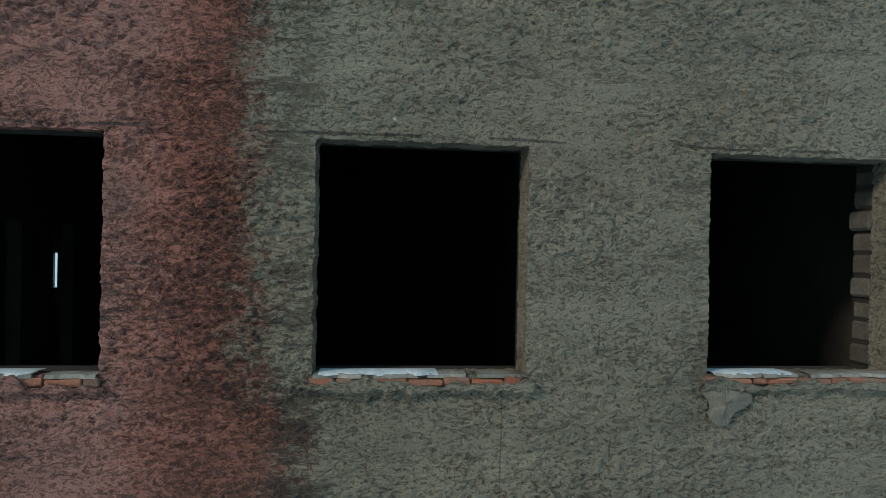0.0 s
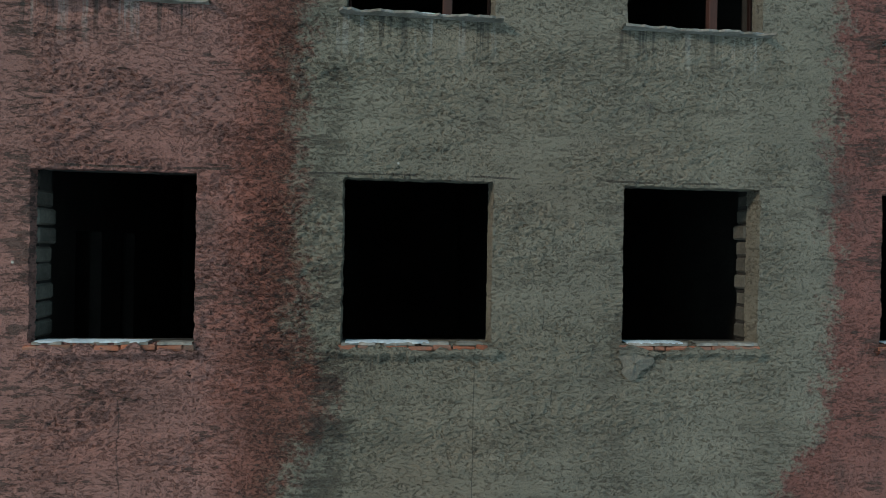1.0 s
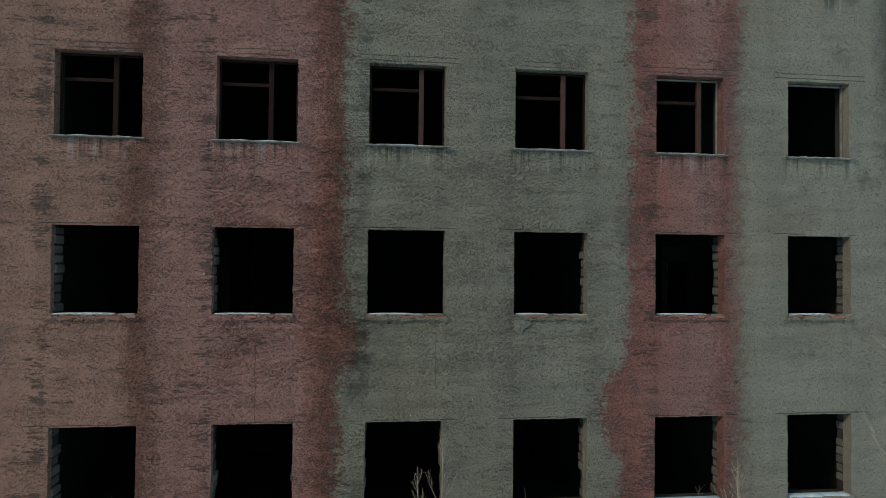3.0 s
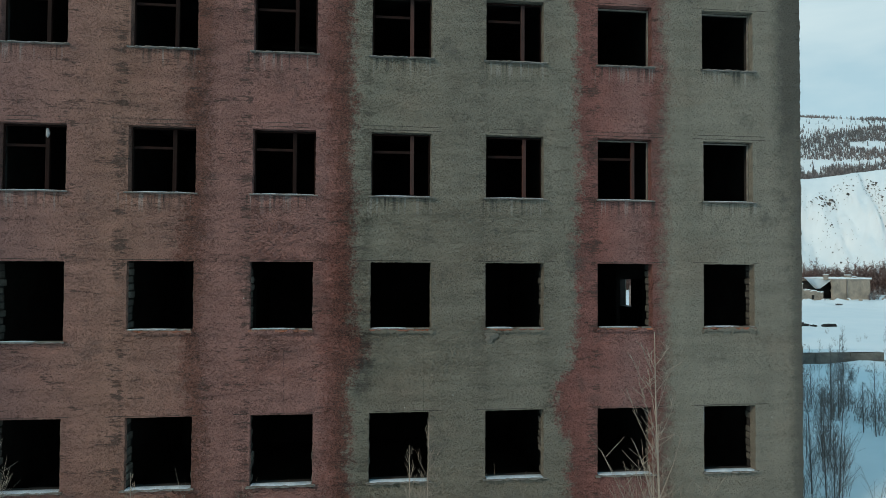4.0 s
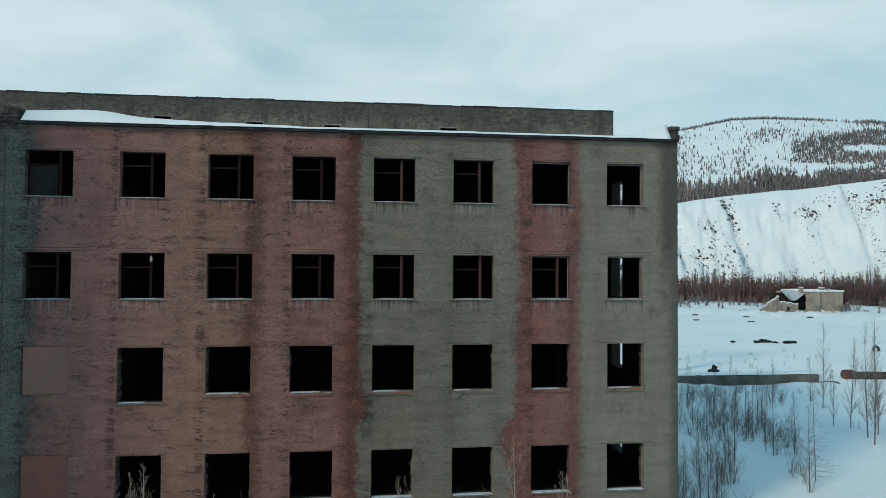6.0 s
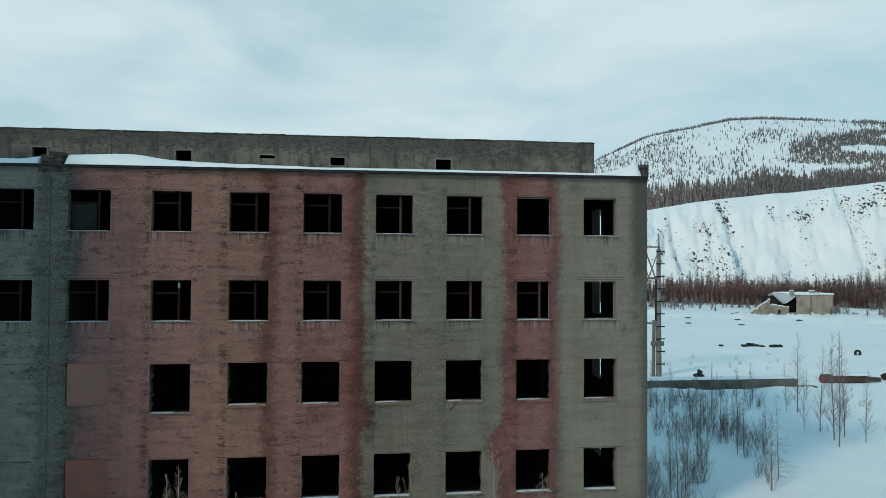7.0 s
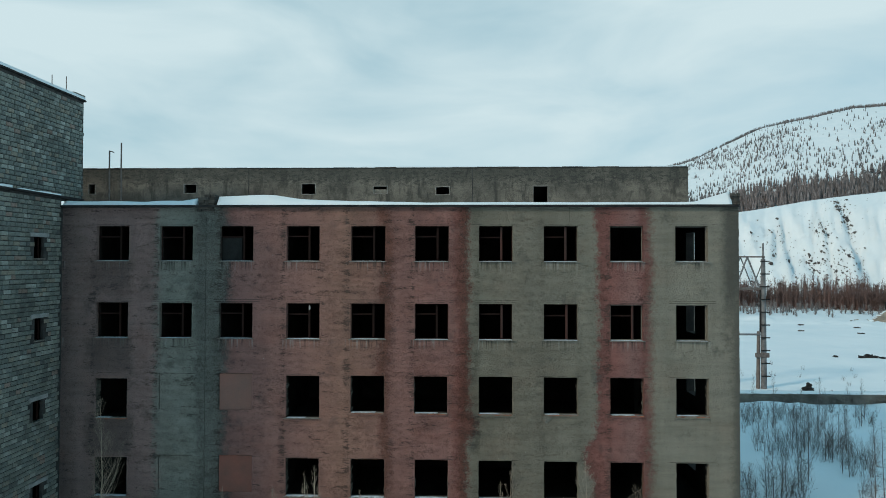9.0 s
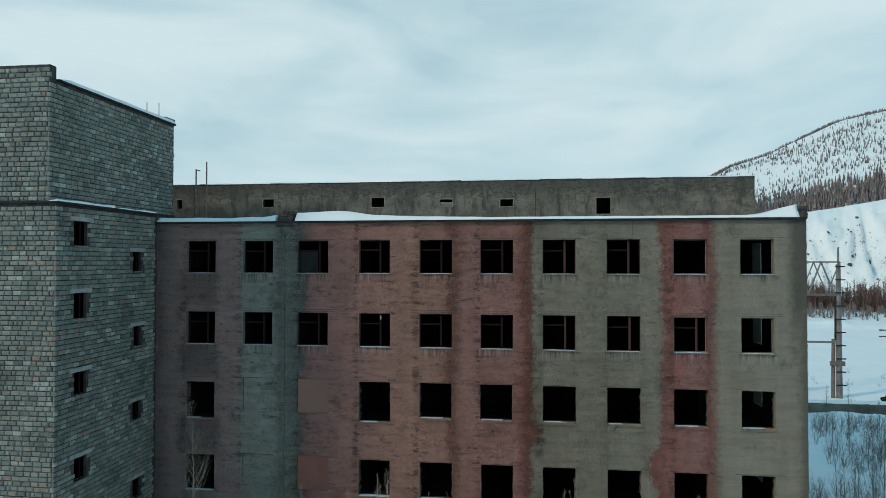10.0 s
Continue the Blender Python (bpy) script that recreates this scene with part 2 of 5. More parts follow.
    for head in (3.75, 7.60, 10.98, 11.08, 14.58):
        off = n.math("ABSOLUTE", n.math("ADD", n.math("SUBTRACT", z, head), waver))
        head_shade = n.math("MULTIPLY", n.math("MULTIPLY", n.math("LESS_THAN", off, 0.011), eared), broken)
        col = n.mix(n.math("MULTIPLY", head_shade, 0.8), col, (0.05, 0.042, 0.036, 1))
    # settlement cracks
    jag = n.math("MULTIPLY", n.math("SUBTRACT", n.noise(n.scaled(co, 1, 1, 1), 3.0, 7.0, 0.7), 0.5), 0.22)
    for cx, z0, z1, width, sway in ((0.99, 3.75, 5.78, 0.006, 0.25), (-2.55, 3.75, 5.3, 0.007, 0.8), (3.78, 14.7, 15.5, 0.011, 0.3), (1.73, 6.0, 6.2, 0.006, 0.3), (1.82, 5.2, 5.4, 0.006, 0.4), (-13.2, 0.0, 15.0, 0.02, 0.8), (-4.9, 0.0, 3.6, 0.012, 1.0)):
        off = n.math("ABSOLUTE", n.math("ADD", n.math("SUBTRACT", x, cx), n.math("MULTIPLY", jag, sway)))
        line = n.math("LESS_THAN", off, width)
        line = n.math("MULTIPLY", line, n.math("MULTIPLY", n.math("GREATER_THAN", z, z0), n.math("LESS_THAN", z, z1)))
        col = n.mix(n.math("MULTIPLY", line, 0.5), col, (0.03, 0.028, 0.025, 1))
    hgt = n.math("ADD", lump, n.math("MULTIPLY", flat, 0.35))
    hgt = n.math("SUBTRACT", n.math("ADD", hgt, n.math("MULTIPLY", grain, 0.2)), n.math("MULTIPLY", pit, 1.6))
    finish(n, col, 0.95, hgt, 1.0, 0.06)
    return m


def snow_material():
    m, n = material("snow")
    co = n.add("ShaderNodeTexCoord").outputs["Object"]
    big, fine = n.noise(co, 0.12, 6.0, 0.6), n.noise(co, 2.2, 7.0, 0.65)
    col = n.mix(n.ramp(big, [(0.3, 0.0), (0.7, 1.0)]), (0.665, 0.74, 0.775, 1), (0.755, 0.80, 0.82, 1))
    finish(n, col, 0.8, n.math("ADD", n.math("MULTIPLY", big, 1.5), n.math("MULTIPLY", fine, 0.5)), 0.35, 0.25)
    return m


STUCCO = stucco()
SNOW = snow_material()
CONCRETE = surface("weathered_concrete", (0.16, 0.15, 0.125), (0.26, 0.25, 0.22), 0.9, 0.9, 0.5, 22)


def attic_material():
    """Grey render, rain-stained from the top and damp-blackened in uneven tongues."""
    m, n = material("stained_render")
    co = n.add("ShaderNodeTexCoord").outputs["Object"]
    z = n.add("ShaderNodeSeparateXYZ", {}, Vector=co).outputs[2]
    big, fine = n.noise(n.scaled(co, 0.5, 1, 1.0), 0.9, 6.0, 0.6), n.noise(co, 18.0, 7.0, 0.7)
    col = n.mix(n.ramp(big, [(0.35, 0.0), (0.65, 1.0)]), (0.09, 0.085, 0.072, 1), (0.19, 0.172, 0.142, 1))
    blot = n.noise(n.scaled(co, 0.9, 1, 1.0), 1.9, 7.0, 0.72, 0.5)
    col = n.mix(n.ramp(blot, [(0.50, 0.0), (0.60, 0.6)]), col, (0.05, 0.048, 0.042, 1))
    tongue = n.noise(n.scaled(co, 1.6, 1, 0.35), 1.2, 6.0, 0.65)
    col = n.mix(n.ramp(tongue, [(0.50, 0.0), (0.62, 0.85)]), col, (0.045, 0.043, 0.038, 1))
    edge = n.math("ADD", z, n.math("MULTIPLY", n.noise(co, 2.5, 6.0, 0.7), 0.9))
    col = n.mix(n.ramp(n.math("SUBTRACT", edge, 17.85), [(0.0, 0.0), (0.35, 0.6)]), col, (0.06, 0.062, 0.052, 1))
    crust = n.noise(n.scaled(co, 0.6, 1, 1.3), 7.0, 7.0, 0.75, 0.4)
    upper = n.ramp(n.math("SUBTRACT", edge, 17.5), [(0.0, 0.25), (0.4, 1.0)])
    col = n.mix(n.math("MULTIPLY", n.ramp(crust, [(0.5, 0.0), (0.57, 0.8)]), upper), col, (0.035, 0.036, 0.033, 1))
    col = n.mix(1.0, col, n.ramp(fine, [(0.3, 0.65), (0.7, 1.2)]), "MULTIPLY")
    finish(n, col, 0.95, n.math("SUBTRACT", fine, crust), 0.8, 0.03)
    return m


ATTIC = attic_material()
# near-black albedo puts the shade of the rooms into the colour
INSIDE = surface("shade_dark_plaster", (0.013, 0.0125, 0.012), (0.03, 0.029, 0.027), 1.2, 0.95, 0.4, 20)
TAR = surface("roofing_felt", (0.016, 0.016, 0.017), (0.04, 0.04, 0.04), 2.0, 0.95, 0.4, 30)
TAR.node_tree.nodes["Principled BSDF"].inputs["Specular IOR Level"].default_value = 0.15
DARKSTONE = surface("blackened_masonry", (0.03, 0.03, 0.028), (0.085, 0.075, 0.064), 3.0, 0.95, 0.7, 25, per_object=0.35)
WOOD = surface("old_red_brown_wood", (0.020, 0.008, 0.0065), (0.011, 0.006, 0.005), 6.0, 0.75, 0.5, 60, stretch=(1, 1, 0.1))
WOOD.node_tree.nodes["Principled BSDF"].inputs["Specular IOR Level"].default_value = 0.1
REDWOOD = surface("red_painted_wood", (0.06, 0.017, 0.011), (0.022, 0.009, 0.007), 6.0, 0.8, 0.5, 60, stretch=(1, 1, 0.1))
PALEWOOD = surface("grey_wood", (0.2, 0.19, 0.16), (0.12, 0.11, 0.095), 6.0, 0.85, 0.5, 60)
SILLCEM = surface("sill_cement", (0.13, 0.122, 0.105), (0.26, 0.25, 0.23), 5.0, 0.9, 0.5, 30)
PALECEM = surface("pale_cement", (0.22, 0.24, 0.24), (0.33, 0.35, 0.35), 3.0, 0.9, 0.4, 30)
REDBRICK = surface("red_brick", (0.31, 0.10, 0.052), (0.18, 0.11, 0.085), 5.0, 0.9, 0.5, 60, per_object=0.3)


def block_material():
    """Grey concrete block; a few are tan, pinkish or pale."""
    m, n = material("concrete_block")
    co = n.add("ShaderNodeTexCoord").outputs["Object"]
    rnd = n.math("FRACT", n.math("ADD", n.add("ShaderNodeObjectInfo").outputs["Random"], n.add("ShaderNodeNewGeometry").outputs["Random Per Island"]))
    tone = n.ramp(rnd, [(0.0, (0.125, 0.133, 0.125)), (0.16, (0.165, 0.17, 0.155)), (0.38, (0.195, 0.20, 0.18)), (0.56, (0.14, 0.15, 0.143)), (0.70, (0.25, 0.255, 0.238)), (0.77, (0.16, 0.17, 0.163)),
                        (0.86, (0.215, 0.19, 0.158)), (0.925, (0.215, 0.158, 0.138)), (0.955, (0.29, 0.295, 0.28)), (0.975, (0.095, 0.10, 0.098))], "CONSTANT")
    fine = n.noise(co, 22.0, 7.0, 0.7)
    tone = n.mix(1.0, tone, n.ramp(fine, [(0.3, 0.7), (0.7, 1.2)]), "MULTIPLY")
    grime = n.noise(co, 0.5, 6.0, 0.6)
    tone = n.mix(1.0, tone, n.ramp(grime, [(0.3, 0.6), (0.5, 0.95), (0.7, 1.15)]), "MULTIPLY")
    smear = n.noise(n.scaled(co, 1, 1, 1.3), 3.2, 7.0, 0.72, 0.6)
    tone = n.mix(n.ramp(smear, [(0.34, 0.6), (0.44, 0.0)]), tone, (0.045, 0.05, 0.05, 1))
    tone = n.mix(n.ramp(smear, [(0.56, 0.0), (0.70, 0.45)]), tone, (0.19, 0.205, 0.20, 1))
    tone = n.mix(1.0, tone, (1.12, 1.22, 1.2, 1), "MULTIPLY")
    finish(n, tone, 0.95, n.math("ADD", fine, n.math("MULTIPLY", smear, 1.5)), 0.9, 0.03)
    return m


BLOCK = block_material()
INFILL_RED = surface("red_infill", (0.21, 0.082, 0.062), (0.16, 0.075, 0.06), 1.5, 0.95, 0.8, 25, 0.02)
INFILL_PINK = surface("pink_infill", (0.215, 0.11, 0.09), (0.18, 0.105, 0.088), 1.5, 0.95, 0.8, 25, 0.02)
SILLSNOW = surface("blue_grey_snow", (0.36, 0.43, 0.49), (0.52, 0.58, 0.62), 4.0, 0.8, 0.3, 30)
DUSTY = surface("dusty_glass", (0.004, 0.005, 0.005), (0.015, 0.017, 0.017), 1.2, 0.6, 0.05, 20)
DUSTY.node_tree.nodes["Principled BSDF"].inputs["Specular IOR Level"].default_value = 0.12
PATCH = surface("patch_plaster", (0.16, 0.15, 0.126), (0.11, 0.104, 0.09), 9.0, 0.95, 0.5, 45)
# darker block colour with the shade of the window jambs put in
JAMB = surface("shaded_block", (0.055, 0.054, 0.046), (0.10, 0.096, 0.082), 4.0, 0.95, 0.6, 30, per_object=0.3)
MORTAR = surface("mortar", (0.022, 0.024, 0.024), (0.055, 0.056, 0.055), 3.0, 0.95, 0.6, 40)
BARK = surface("bark", (0.115, 0.098, 0.09), (0.185, 0.16, 0.15), 8.0, 0.9, 0.3, 60)
PALEBARK = surface("pale_bark", (0.34, 0.28, 0.22), (0.22, 0.18, 0.145), 8.0, 0.85, 0.3, 60)
FARBRUSH = surface("grey_brush", (0.20, 0.175, 0.165), (0.29, 0.26, 0.25), 0.1, 0.95, 0.0, 3.0, per_object=0.3)
FARBARK = surface("far_larch_twigs", (0.24, 0.15, 0.13), (0.16, 0.11, 0.1), 0.05, 0.95, 0.0, 3.0, per_object=0.35)
# paled and greyed so the colour carries the haze of distance
CONIFER = surface("hazed_conifer", (0.115, 0.12, 0.125), (0.17, 0.15, 0.15), 0.01, 0.95, 0.0, 0.3, per_object=0.4)
STEEL = surface("rusty_steel", (0.13, 0.105, 0.095), (0.2, 0.17, 0.155), 4.0, 0.7, 0.3, 40, metal=0.3)
RUST = surface("brown_rust", (0.065, 0.035, 0.028), (0.045, 0.035, 0.03), 4.0, 0.8, 0.4, 40)
ROCK = surface("dark_rock", (0.05, 0.05, 0.052), (0.12, 0.108, 0.10), 0.3, 0.95, 0.6, 2.0)


# ---- mesh tools ----
def mesh_object(name, verts, faces, mat, parent=None, label="", smooth=False):
    me = bpy.data.meshes.new(name)
    me.from_pydata(verts, [], faces)
    me.materials.append(mat)
    if smooth:
        me.shade_smooth()
    ob = new(name, me)
    if parent:
        ob.parent = parent
    if label:
        tagged(ob, label)
    return ob


def part(name, bm, mat, parent=None, label="", smooth=False):
    me = bpy.data.meshes.new(name)
    bm.normal_update()
    bm.to_mesh(me)
    bm.free()
    me.materials.append(mat)
    if smooth:
        me.shade_smooth()
    ob = new(name, me)
    if parent:
        ob.parent = parent
    if label:
        tagged(ob, label)
    return ob


def box(bm, x0, x1, y0, y1, z0, z1, bevel=0.0):
    r = bmesh.ops.create_cube(bm, size=1.0, matrix=Matrix.Translation(((x0 + x1) / 2, (y0 + y1) / 2, (z0 + z1) / 2)) @ Matrix.Diagonal((x1 - x0, y1 - y0, z1 - z0, 1)))
    if bevel:
        edges = list({e for v in r["verts"] for e in v.link_edges})
        bmesh.ops.bevel(bm, geom=edges, offset=bevel, segments=1, affect="EDGES")
    return bm


def tube(bm, a, b, r0, r1, sides=5):
    a, b = Vector(a), Vector(b)
    q = (b - a).to_track_quat("Z", "Y")
    rings = []
    for p, r in ((a, r0), (b, r1)):
        rings.append([bm.verts.new(p + q @ Vector((r * math.cos(2 * math.pi * i / sides), r * math.sin(2 * math.pi * i / sides), 0))) for i in range(sides)])
    for i in range(sides):
        j = (i + 1) % sides
        bm.faces.new((rings[0][i], rings[0][j], rings[1][j], rings[1][i]))
    bm.faces.new(rings[1])
    bm.faces.new(rings[0][::-1])


def lattice(ix, iy, seed):
    h = np.sin(ix * 127.1 + iy * 311.7 + seed * 74.7) * 43758.5453
    return h - np.floor(h)


def vnoise(x, y, seed=0, octaves=1):
    """Smooth value noise, 0 to 1, over arrays."""
    total, amp, norm = 0.0, 1.0, 0.0
    x, y = x + 0.35 * np.sin(y * 1.9 + seed), y + 0.35 * np.sin(x * 1.7 + 2.0 * seed)
    for k in range(octaves):
        x, y = 0.82 * x - 0.57 * y + 3.7, 0.57 * x + 0.82 * y
        fx, fy = np.floor(x), np.floor(y)
        tx, ty = x - fx, y - fy
        tx, ty = tx * tx * (3 - 2 * tx), ty * ty * (3 - 2 * ty)
        a, b = lattice(fx, fy, seed + k), lattice(fx + 1, fy, seed + k)
        c, d = lattice(fx, fy + 1, seed + k), lattice(fx + 1, fy + 1, seed + k)
        total = total + amp * ((a * (1 - tx) + b * tx) * (1 - ty) + (c * (1 - tx) + d * tx) * ty)
        norm += amp
        amp *= 0.5
        x, y = x * 2.03, y * 2.03
    return total / norm


def walled(bm, axis, t0, t1, u0, u1, z0, z1, holes):
    """A wall from t0 to t1 in thickness, along axis 'x' or 'y' from u0 to u1, with rectangular holes (u0, u1, z0, z1) through it."""
    us = sorted({u0, u1, *[v for h in holes for v in h[:2] if u0 < v < u1]})
    zs = sorted({z0, z1, *[v for h in holes for v in h[2:] if z0 < v < z1]})
    solid = {(i, j): not any(h[0] < (us[i] + us[i + 1]) / 2 < h[1] and h[2] < (zs[j] + zs[j + 1]) / 2 < h[3] for h in holes)
             for i in range(len(us) - 1) for j in range(len(zs) - 1)}
    place = (lambda u, t, z: (u, t, z)) if axis == "x" else (lambda u, t, z: (t, u, z))

    def quad(*p):
        bm.faces.new([bm.verts.new(place(*q)) for q in p])

    for (i, j), full in solid.items():
        if not full:
            continue
        a, b, c, d = us[i], us[i + 1], zs[j], zs[j + 1]
        quad((a, t0, c), (b, t0, c), (b, t0, d), (a, t0, d))
        quad((a, t1, c), (a, t1, d), (b, t1, d), (b, t1, c))
        if not solid.get((i - 1, j)):
            quad((a, t0, c), (a, t0, d), (a, t1, d), (a, t1, c))
        if not solid.get((i + 1, j)):
            quad((b, t0, c), (b, t1, c), (b, t1, d), (b, t0, d))
        if not solid.get((i, j - 1)):
            quad((a, t0, c), (a, t1, c), (b, t1, c), (b, t0, c))
        if not solid.get((i, j + 1)):
            quad((a, t0, d), (b, t0, d), (b, t1, d), (a, t1, d))
    bmesh.ops.remove_doubles(bm, verts=bm.verts, dist=0.001)
    bmesh.ops.recalc_face_normals(bm, faces=bm.faces)
    return bm


# ---- the main building ----
building = tagged(new("apartment_building"), "derelict four-storey block with peeling pink and grey-green render", "building")

# window columns (left, right) and rows (sill, head); a few openings differ
COLS = [(-18.49, -16.92), (-15.42, -13.86), (-12.57, -10.97), (-9.38, -7.82), (-6.35, -4.76), (-3.37, -1.80), (-0.41, 1.15), (2.60, 4.15), (5.63, 7.14), (8.60, 10.06)]
WROWS = [(1.96, 3.72), (5.86, 7.56), (9.26, 10.92), (12.88, 14.53)]
SPECIAL = {(1, 3): (5.58, 7.54), (1, 0): (5.50, 7.34), (0, 0): (1.85, 3.66), (1, 1): (5.92, 7.62), (1, 2): (5.92, 7.63), (0, 1): (2.15, 3.80), (0, 2): (2.10, 3.82)}
BRICKED = {(0, 1), (0, 2), (1, 1), (1, 2)}
rng = random.Random(5)
SHIFT = {(r, c): (rng.uniform(-0.015, 0.015), rng.uniform(-0.015, 0.015)) for r in range(4) for c in range(10)}
SHIFT[1, 5], SHIFT[1, 6], SHIFT[1, 7] = (-0.03, -0.045), (0.01, 0.015), (-0.008, 0.0)


def opening(r, c):
    dl, dr = SHIFT[r, c]
    s, h = SPECIAL.get((r, c), WROWS[r])
    return COLS[c][0] + dl, COLS[c][1] + dr, s, h


STEP, FINE = 0.055, 0.0108
FINE_X, FINE_Z = (-3.5, 4.6), (4.4, 9.2)           # the part of the facade that the flight starts from


def axis_lines(spans, lo, hi, fine):
    """Grid lines (segment + fraction) and their nominal places; segments alternate between pier and opening."""
    edges = [lo, *[v for sp in spans for v in sp], hi]
    keys, places = [0.0], [lo]
    for k in range(len(edges) - 1):
        a, b = edges[k], edges[k + 1]
        marks = [a]
        while marks[-1] < b - 1e-6:
            here = marks[-1]
            marks.append(here + (FINE if fine[0] - 0.02 <= here < fine[1] else STEP))
        marks = a + (np.array(marks[1:]) - a) * (b - a) / (marks[-1] - a)
        keys += list(k + (marks - a) / (b - a))
        places += list(marks)
    return np.array(keys), np.array(places)


def sheet(name, verts, quads, mat, parent=None, smooth=True):
    """A mesh from arrays of places and quads."""
    me = bpy.data.meshes.new(name)
    me.vertices.add(len(verts))
    me.vertices.foreach_set("co", np.ascontiguousarray(verts, dtype=np.float32).ravel())
    me.loops.add(quads.size)
    me.loops.foreach_set("vertex_index", np.ascontiguousarray(quads, dtype=np.int32).ravel())
    me.polygons.add(len(quads))
    me.polygons.foreach_set("loop_start", np.arange(0, quads.size, 4, dtype=np.int32))
    me.update(calc_edges=True)
    me.materials.append(mat)
    if smooth:
        me.shade_smooth()
    ob = new(name, me)
    if parent:
        ob.parent = parent
    return ob


def step01(v, a, b):
    t = np.clip((v - a) / (b - a), 0, 1)
    return t * t * (3 - 2 * t)


def build_skin():
    ku, nx = axis_lines(COLS, X0, X1, FINE_X)
    kv, nz = axis_lines(WROWS, 0.0, ROOF, FINE_Z)
    nu, nv = len(ku), len(kv)
    xs, zs = np.zeros((nu, nv)), np.zeros((nu, nv))
    for j in range(nv):
        ex = [X0]
        for c in range(10):
            for side in (0, 1):
                ex.append(np.interp(nz[j], [v for sp in WROWS for v in sp], [opening(r, c)[side] for r in range(4) for _ in (0, 1)]))
        xs[:, j] = np.interp(ku, range(22), [*ex, X1])
    for i in range(nu):
        ez = [0.0]
        for r in range(4):
            for side in (2, 3):
                ez.append(np.interp(nx[i], [v for sp in COLS for v in sp], [opening(r, c)[side] for c in range(10) for _ in (0, 1)]))
        zs[i, :] = np.interp(kv, range(10), [*ez, ROOF])
    # ragged edges of the openings and the outer corner
    xs += (vnoise(xs * 6 + 9, zs * 22, 3, 3) - 0.5) * 0.03 * (0.3 + vnoise(xs * 0.7, zs * 1.1, 13, 2))
    zs += (vnoise(xs * 18, zs * 6 + 5, 4, 3) - 0.5) * 0.022
    # relief: spatter lumps with steep sides, courses showing through; smoother in the end bay
    rough = np.interp(xs, [-20, -12, -4, -0.8, -0.2, 4.5, 8.0, 8.6, 11.0, 11.2], [0.8, 1.1, 1.1, 1.15, 0.75, 0.7, 0.8, 0.35, 0.35, 1.2])
    patch = 0.2 + 1.0 * step01(vnoise(xs * 1.3, zs * 3.2, 11, 4), 0.34, 0.62)
    near = step01(xs, FINE_X[0] - 0.1, FINE_X[0] + 0.25) * step01(-xs, -FINE_X[1] - 0.1, -FINE_X[1] + 0.25) * step01(zs, FINE_Z[0] - 0.1, FINE_Z[0] + 0.25) * step01(-zs, -FINE_Z[1] - 0.1, -FINE_Z[1] + 0.25)
    worm = step01(vnoise(xs / 0.046 + 0.5 * vnoise(xs / 0.03, zs / 0.03, 8, 1), zs / 0.030, 1, 3), 0.44, 0.54)
    clod = step01(vnoise(xs / 0.15, zs / 0.08, 5, 4), 0.42, 0.60)
    grit = near * (vnoise(xs / 0.018, zs / 0.016, 9, 1) - 0.5)
    worm = 0.5 + near * (worm - 0.5)
    clod = near * clod + (1 - near) * step01(vnoise(xs / 0.24, zs / 0.19, 5, 1), 0.3, 0.75)
    band = vnoise(xs / 1.1, zs / 0.17, 2, 3)
    deep = vnoise(xs / 0.9, zs / 0.7, 7, 2)
    out = rough * (patch * (0.014 * worm + 0.014 * clod) + 0.005 * grit + 0.022 * band) + 0.018 * deep
    ys = YF + 0.045 - out
    # the joint between the two halves of the block stands a little proud
    ys -= 0.05 * np.clip(1 - np.abs(xs + 13.15) / 0.5, 0, 1) ** 0.4
    verts = np.stack([xs, ys, zs], -1).reshape(-1, 3)
    su, sv = np.ceil(ku[1:] - 1e-6).astype(int) - 1, np.ceil(kv[1:] - 1e-6).astype(int) - 1
    solid = ~((su % 2 == 1)[:, None] & (sv % 2 == 1)[None, :])
    ii, jj = np.nonzero(solid)
    a = ii * nv + jj
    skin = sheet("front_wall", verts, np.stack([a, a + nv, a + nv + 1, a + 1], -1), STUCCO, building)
    rims = {}
    for r in range(4):
        for c in range(10):
            cu, cv = np.nonzero(su == 2 * c + 1)[0], np.nonzero(sv == 2 * r + 1)[0]
            i0, i1, j0, j1 = cu[0], cu[-1] + 1, cv[0], cv[-1] + 1
            ring = [(i, j0) for i in range(i0, i1)] + [(i1, j) for j in range(j0, j1)] + [(i, j1) for i in range(i1, i0, -1)] + [(i0, j) for j in range(j1, j0, -1)]
            rims[r, c] = [tuple(verts[i * nv + j]) for i, j in ring]
    return skin, rims


skin, RIMS = build_skin()
REVEAL = 0.26


def ragged_sill(win, x0, x1, s, seed):
    """A thin cement sill, its lip crumbled away in places."""
    verts, faces = [], []
    g = 40
    for i in range(g + 1):
        x = x0 - 0.07 + (x1 - x0 + 0.14) * i / g
        worn = float(vnoise(np.array([x * 9.0]), np.array([seed * 5.0]), 18, 3)[0])
        lip = YF - 0.03 - 0.085 * min(1.0, max(0.0, worn - 0.25) * 2.4)
        verts += [(x, YF + 0.16, s + 0.01), (x, lip, s + 0.006 - 0.01 * worn), (x, lip + 0.004, s - 0.016 - 0.012 * worn), (x, YF + 0.05, s - 0.03)]
    for i in range(g):
        for k in range(3):
            p = i * 4 + k
            faces.append((p, p + 4, p + 5, p + 1))
    mesh_object("sill", verts, faces, SILLCEM, win, "thin crumbling cement sill")


